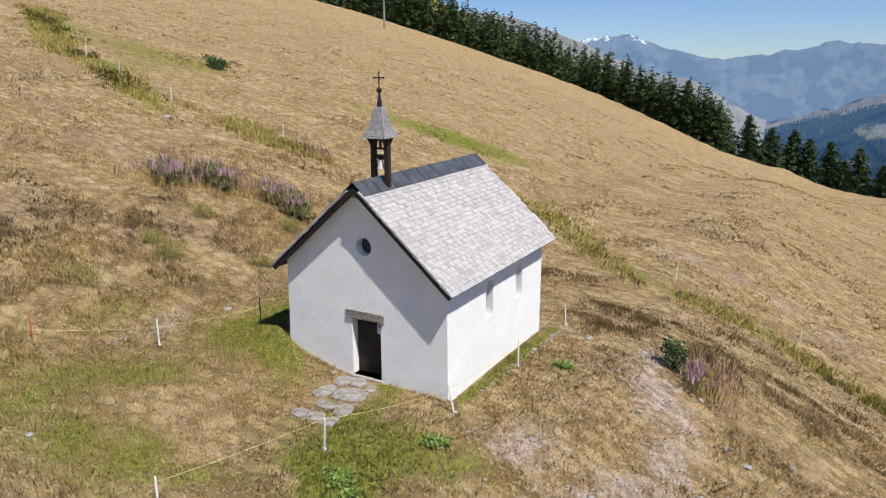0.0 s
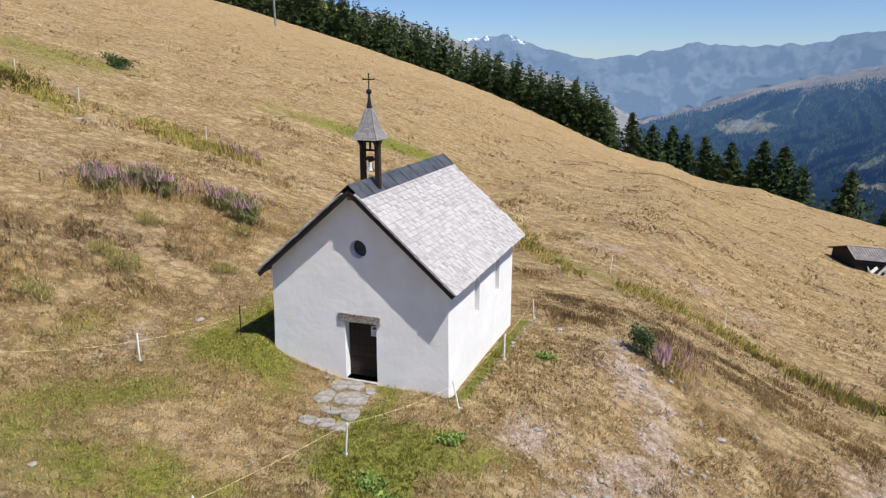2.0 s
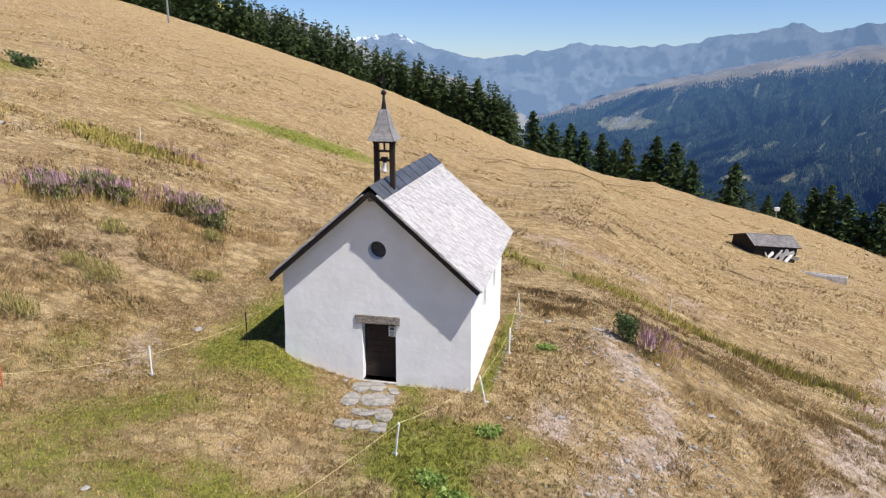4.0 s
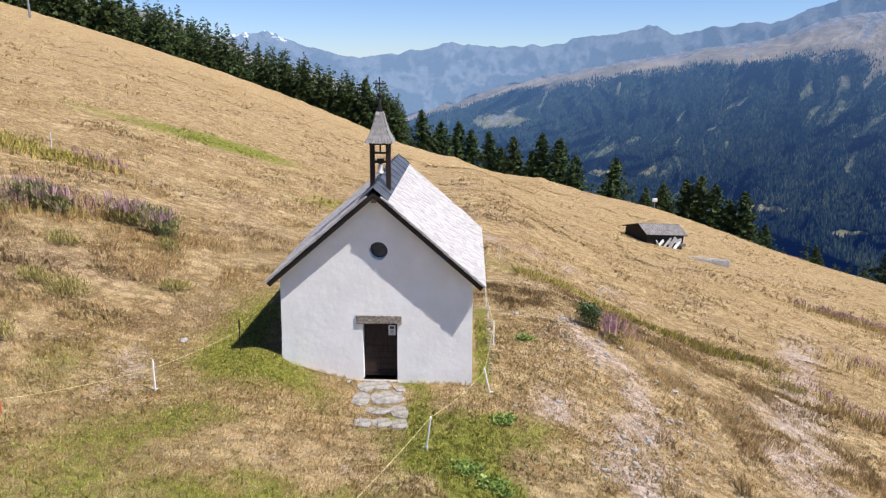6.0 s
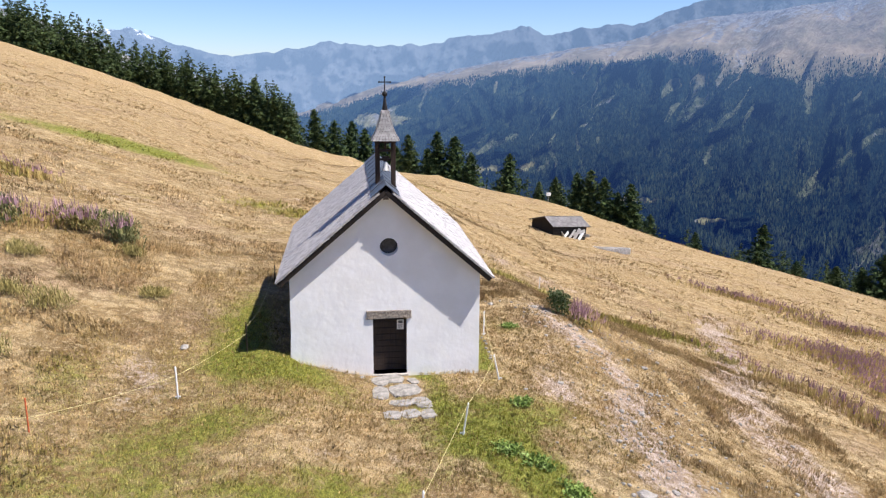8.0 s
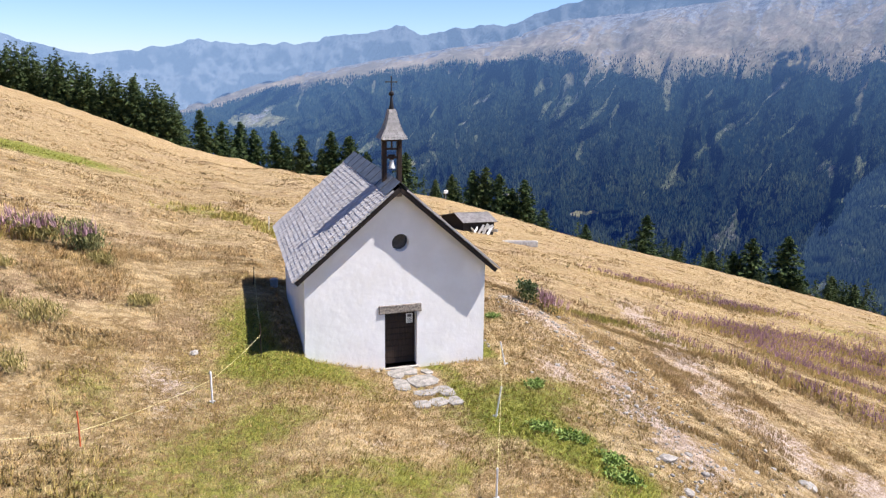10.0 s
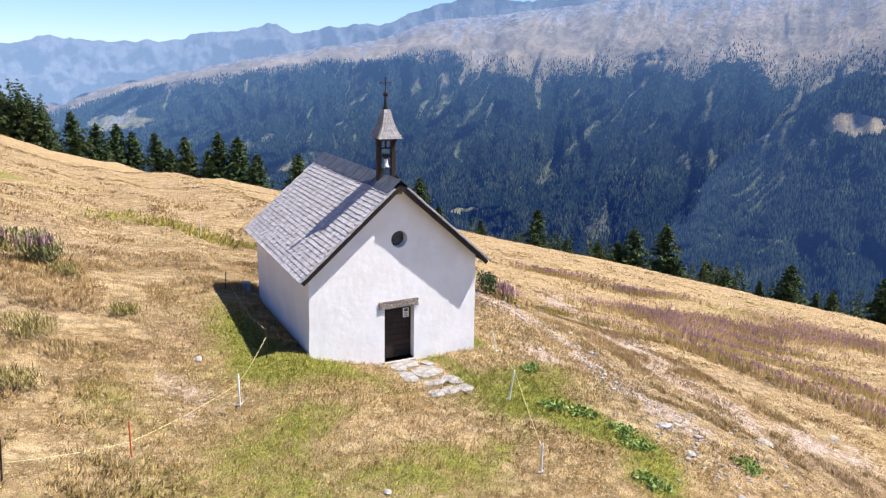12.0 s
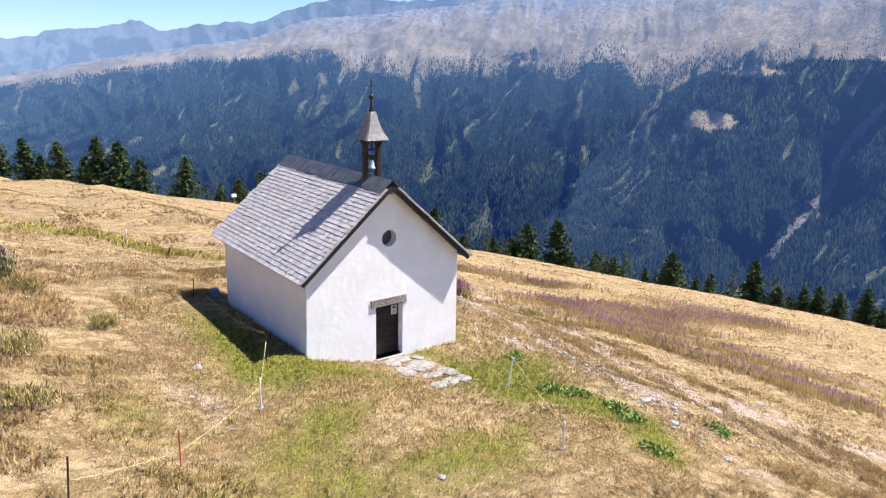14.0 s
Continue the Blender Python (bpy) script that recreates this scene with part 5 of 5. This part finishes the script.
def bush(name, x, y, rx, ry, h, leaf, size, count, seed, label, category, group="", flowers=0, narrow=0.5):
    rng = np.random.default_rng(seed)
    ob = thing(name, pose(x, y, ground_z(x, y)), label, category, group)
    # stems
    bm = bmesh.new()
    for k in range(9):
        a, s = rng.uniform(0, 6.28), rng.uniform(0.2, 0.8)
        rod(bm, (0.15 * rx * math.cos(a), 0.15 * ry * math.sin(a), -0.1), (rx * s * math.cos(a), ry * s * math.sin(a), h * rng.uniform(0.5, 0.85)), 0.014, 0.004, 5)
    part("stems", bm, BARK, ob)
    # leaves gathered in a few lobes of uneven height
    lobes = [(rng.uniform(-0.7, 0.7) * rx, rng.uniform(-0.7, 0.7) * ry, rng.uniform(0.35, 1.0)) for _ in range(9)]
    pick = rng.integers(0, 9, count)
    lx, ly, lh = (np.array([l[i] for l in lobes])[pick] for i in range(3))
    px, py = lx + rng.normal(0, 0.26 * rx, count), ly + rng.normal(0, 0.26 * ry, count)
    pz = h * lh * rng.random(count) ** 0.6
    gz = lie(x + px, y + py) - ground_z(x, y)
    d = rng.normal(0, 1, (count, 3))
    d[:, 2] = np.abs(d[:, 2]) * 0.9 + (1.6 if narrow < 0.35 else 0.2)
    d /= np.linalg.norm(d, axis=1, keepdims=True)
    e = np.cross(d, rng.normal(0, 1, (count, 3)))
    e /= np.linalg.norm(e, axis=1, keepdims=True)
    c = np.stack([px, py, pz + gz + 0.02], -1)
    s = (size * rng.uniform(0.6, 1.4, count))[:, None]
    v = np.stack([c, c + d * s * 0.5 + e * s * narrow * 0.5, c + d * s, c + d * s * 0.5 - e * s * narrow * 0.5], 1).reshape(-1, 3)
    leaves = new("leaves", mesh_of("leaves", v, np.arange(len(v)).reshape(-1, 4), leaf))
    leaves.parent = ob
    if flowers:
        k = rng.integers(0, count, flowers)
        v, t = blades(c[k, 0], c[k, 1], np.maximum(c[k, 2], 0.55 * h) + 0.1, 3, np.full(flowers, 0.45), np.full(flowers, 0.06), np.full(flowers, 0.4), np.zeros((flowers, 3)), rng)
        bloom = new("blossom", mesh_of("flowers", v, np.arange(len(v)).reshape(-1, 3), LEAF_FLOWER))
        bloom.parent = ob
        tagged(bloom, "mauve flower spikes", kind="stuff")
    return ob


def plant_bushes():
    bush("bush", 8.35, 7.25, 0.48, 0.42, 1.1, LEAF_GREEN, 0.11, 1100, 1, "dense dark green bush on the edge of the bank", "bush", flowers=0)
    bush("flowering_plant", 9.1, 6.7, 0.4, 0.7, 0.7, LEAF_OLIVE, 0.11, 350, 2, "pink-flowered plant beside a dark green bush", "plant", flowers=45)
    bush("bush", -17.2, 8.4, 1.2, 0.9, 1.0, LEAF_HERB, 0.20, 1700, 3, "leafy green herb thicket with mauve flower spikes on the slope", "bush", "bushes on the slope", 110, 0.3)
    bush("bush", -15.2, 9.6, 1.4, 1.0, 1.15, LEAF_HERB, 0.20, 2200, 4, "tall leafy green herb thicket with mauve flower spikes", "bush", "bushes on the slope", 130, 0.3)
    bush("bush", -12.1, 10.6, 1.0, 0.8, 1.0, LEAF_OLIVE, 0.2, 1200, 5, "yellowish herb thicket fading among mauve flowers", "bush", "bushes on the slope", 90, 0.25)
    bush("bush", -10.4, 9.8, 0.9, 0.7, 1.15, LEAF_HERB, 0.2, 1500, 6, "olive-green herb thicket in the dry grass", "bush", "bushes on the slope", 40, 0.25)
    bush("bush", -38.9, 34.4, 1.3, 0.9, 1.0, LEAF_GREEN, 0.25, 700, 7, "low dark bush alone on the hillside", "bush")
    for k, (x, y, r, h) in enumerate(((-11.8, 2.6, 0.6, 0.45), (-7.85, 4.5, 0.5, 0.30), (-10.6, 2.0, 0.75, 0.6), (-10.9, -1.6, 0.7, 0.5), (-12.5, 6.0, 0.6, 0.4), (19.3, 12.0, 1.0, 0.6), (-9.3, 8.2, 0.6, 0.35))):
        bush("tussock", x, y, r, r * 0.8, h, LEAF_STRAW, 0.19, 900, 20 + k, "yellow-green tussock in the dry grass", "tussock", "tussocks", 0, 0.12)
    for k, (x, y, r) in enumerate(((2.9, -5.0, 0.55), (3.3, -5.6, 0.45), (3.95, -7.35, 0.5), (2.9, -8.9, 0.6), (7.6, -8.3, 0.5), (4.1, -6.6, 0.35), (5.2, 4.2, 0.3), (3.9, -2.4, 0.35))):
        bush("weed", x, y, r, r * 0.8, 0.13, LEAF_WEED, 0.085, 420, 40 + k, "low fresh green broad-leaved weed patch", "weed", "weed patches", 0, 0.7)


plant_bushes()


# ---- roof shingles ----
def shingle_mesh(name, w, l, t):
    bm = bmesh.new()
    c = 0.012
    outline = [(-w / 2, -l), (w / 2, -l), (w / 2, -c), (w / 2 - c, 0), (-w / 2 + c, 0), (-w / 2, -c)]
    lo = [bm.verts.new((b, a, 0)) for a, b in outline]
    hi = [bm.verts.new((b, a, t)) for a, b in outline]
    bm.faces.new(hi)
    for k in range(len(lo)):
        bm.faces.new((lo[k], lo[(k + 1) % 6], hi[(k + 1) % 6], hi[k]))
    bmesh.ops.recalc_face_normals(bm, faces=bm.faces[:])
    me = bpy.data.meshes.new(name)
    bm.to_mesh(me)
    bm.free()
    me.materials.append(SHINGLE)
    return me


def lay_shingles():
    widths = (0.11, 0.13, 0.16, 0.19)
    shapes = [shingle_mesh("shingle", w, 0.33, 0.048) for w in widths]
    run = (HALF + 0.28) / math.cos(RISE)
    rng = random.Random(5)
    for sign in (1, -1):
        m = pose(0, 0, RIDGE, 0, sign * math.degrees(RISE), 0)
        if sign < 0:
            m = m @ pose(0, 0, 0, 0, 0, 180)
        whole = bmesh.new()
        rows = 24
        step_down = (run + 0.05 - 0.36) / rows
        for i in range(rows):
            low = 0.36 + step_down * (i + 1)
            y = -0.385 - 0.012 * rng.random()
            while y < LONG + 0.36:
                k = rng.randrange(4)
                y += widths[k] / 2
                local = pose(low + rng.uniform(-0.006, 0.006), y if sign > 0 else -y, 0.066 + rng.uniform(0, 0.012), 0, -5.4 + rng.uniform(-0.9, 0.9), rng.uniform(-1.4, 1.4))
                local = m @ local @ Matrix.Translation((0, 0, 0.024))
                if y < 0.42:
                    ob = new("shingle", shapes[k])
                    ob.parent = chapel
                    ob.matrix_basis = local
                else:
                    n = len(whole.verts)
                    whole.from_mesh(shapes[k])
                    whole.verts.ensure_lookup_table()
                    for v in whole.verts[n:]:
                        v.co = local @ v.co
                y += widths[k] / 2 + 0.006
        me = bpy.data.meshes.new("roof_shingles")
        whole.to_mesh(me)
        whole.free()
        me.materials.append(SHINGLE)
        ob = new("roof_shingles", me)
        ob.parent = chapel
        tagged(ob, "weathered grey shingles in even rows", kind="stuff")


lay_shingles()
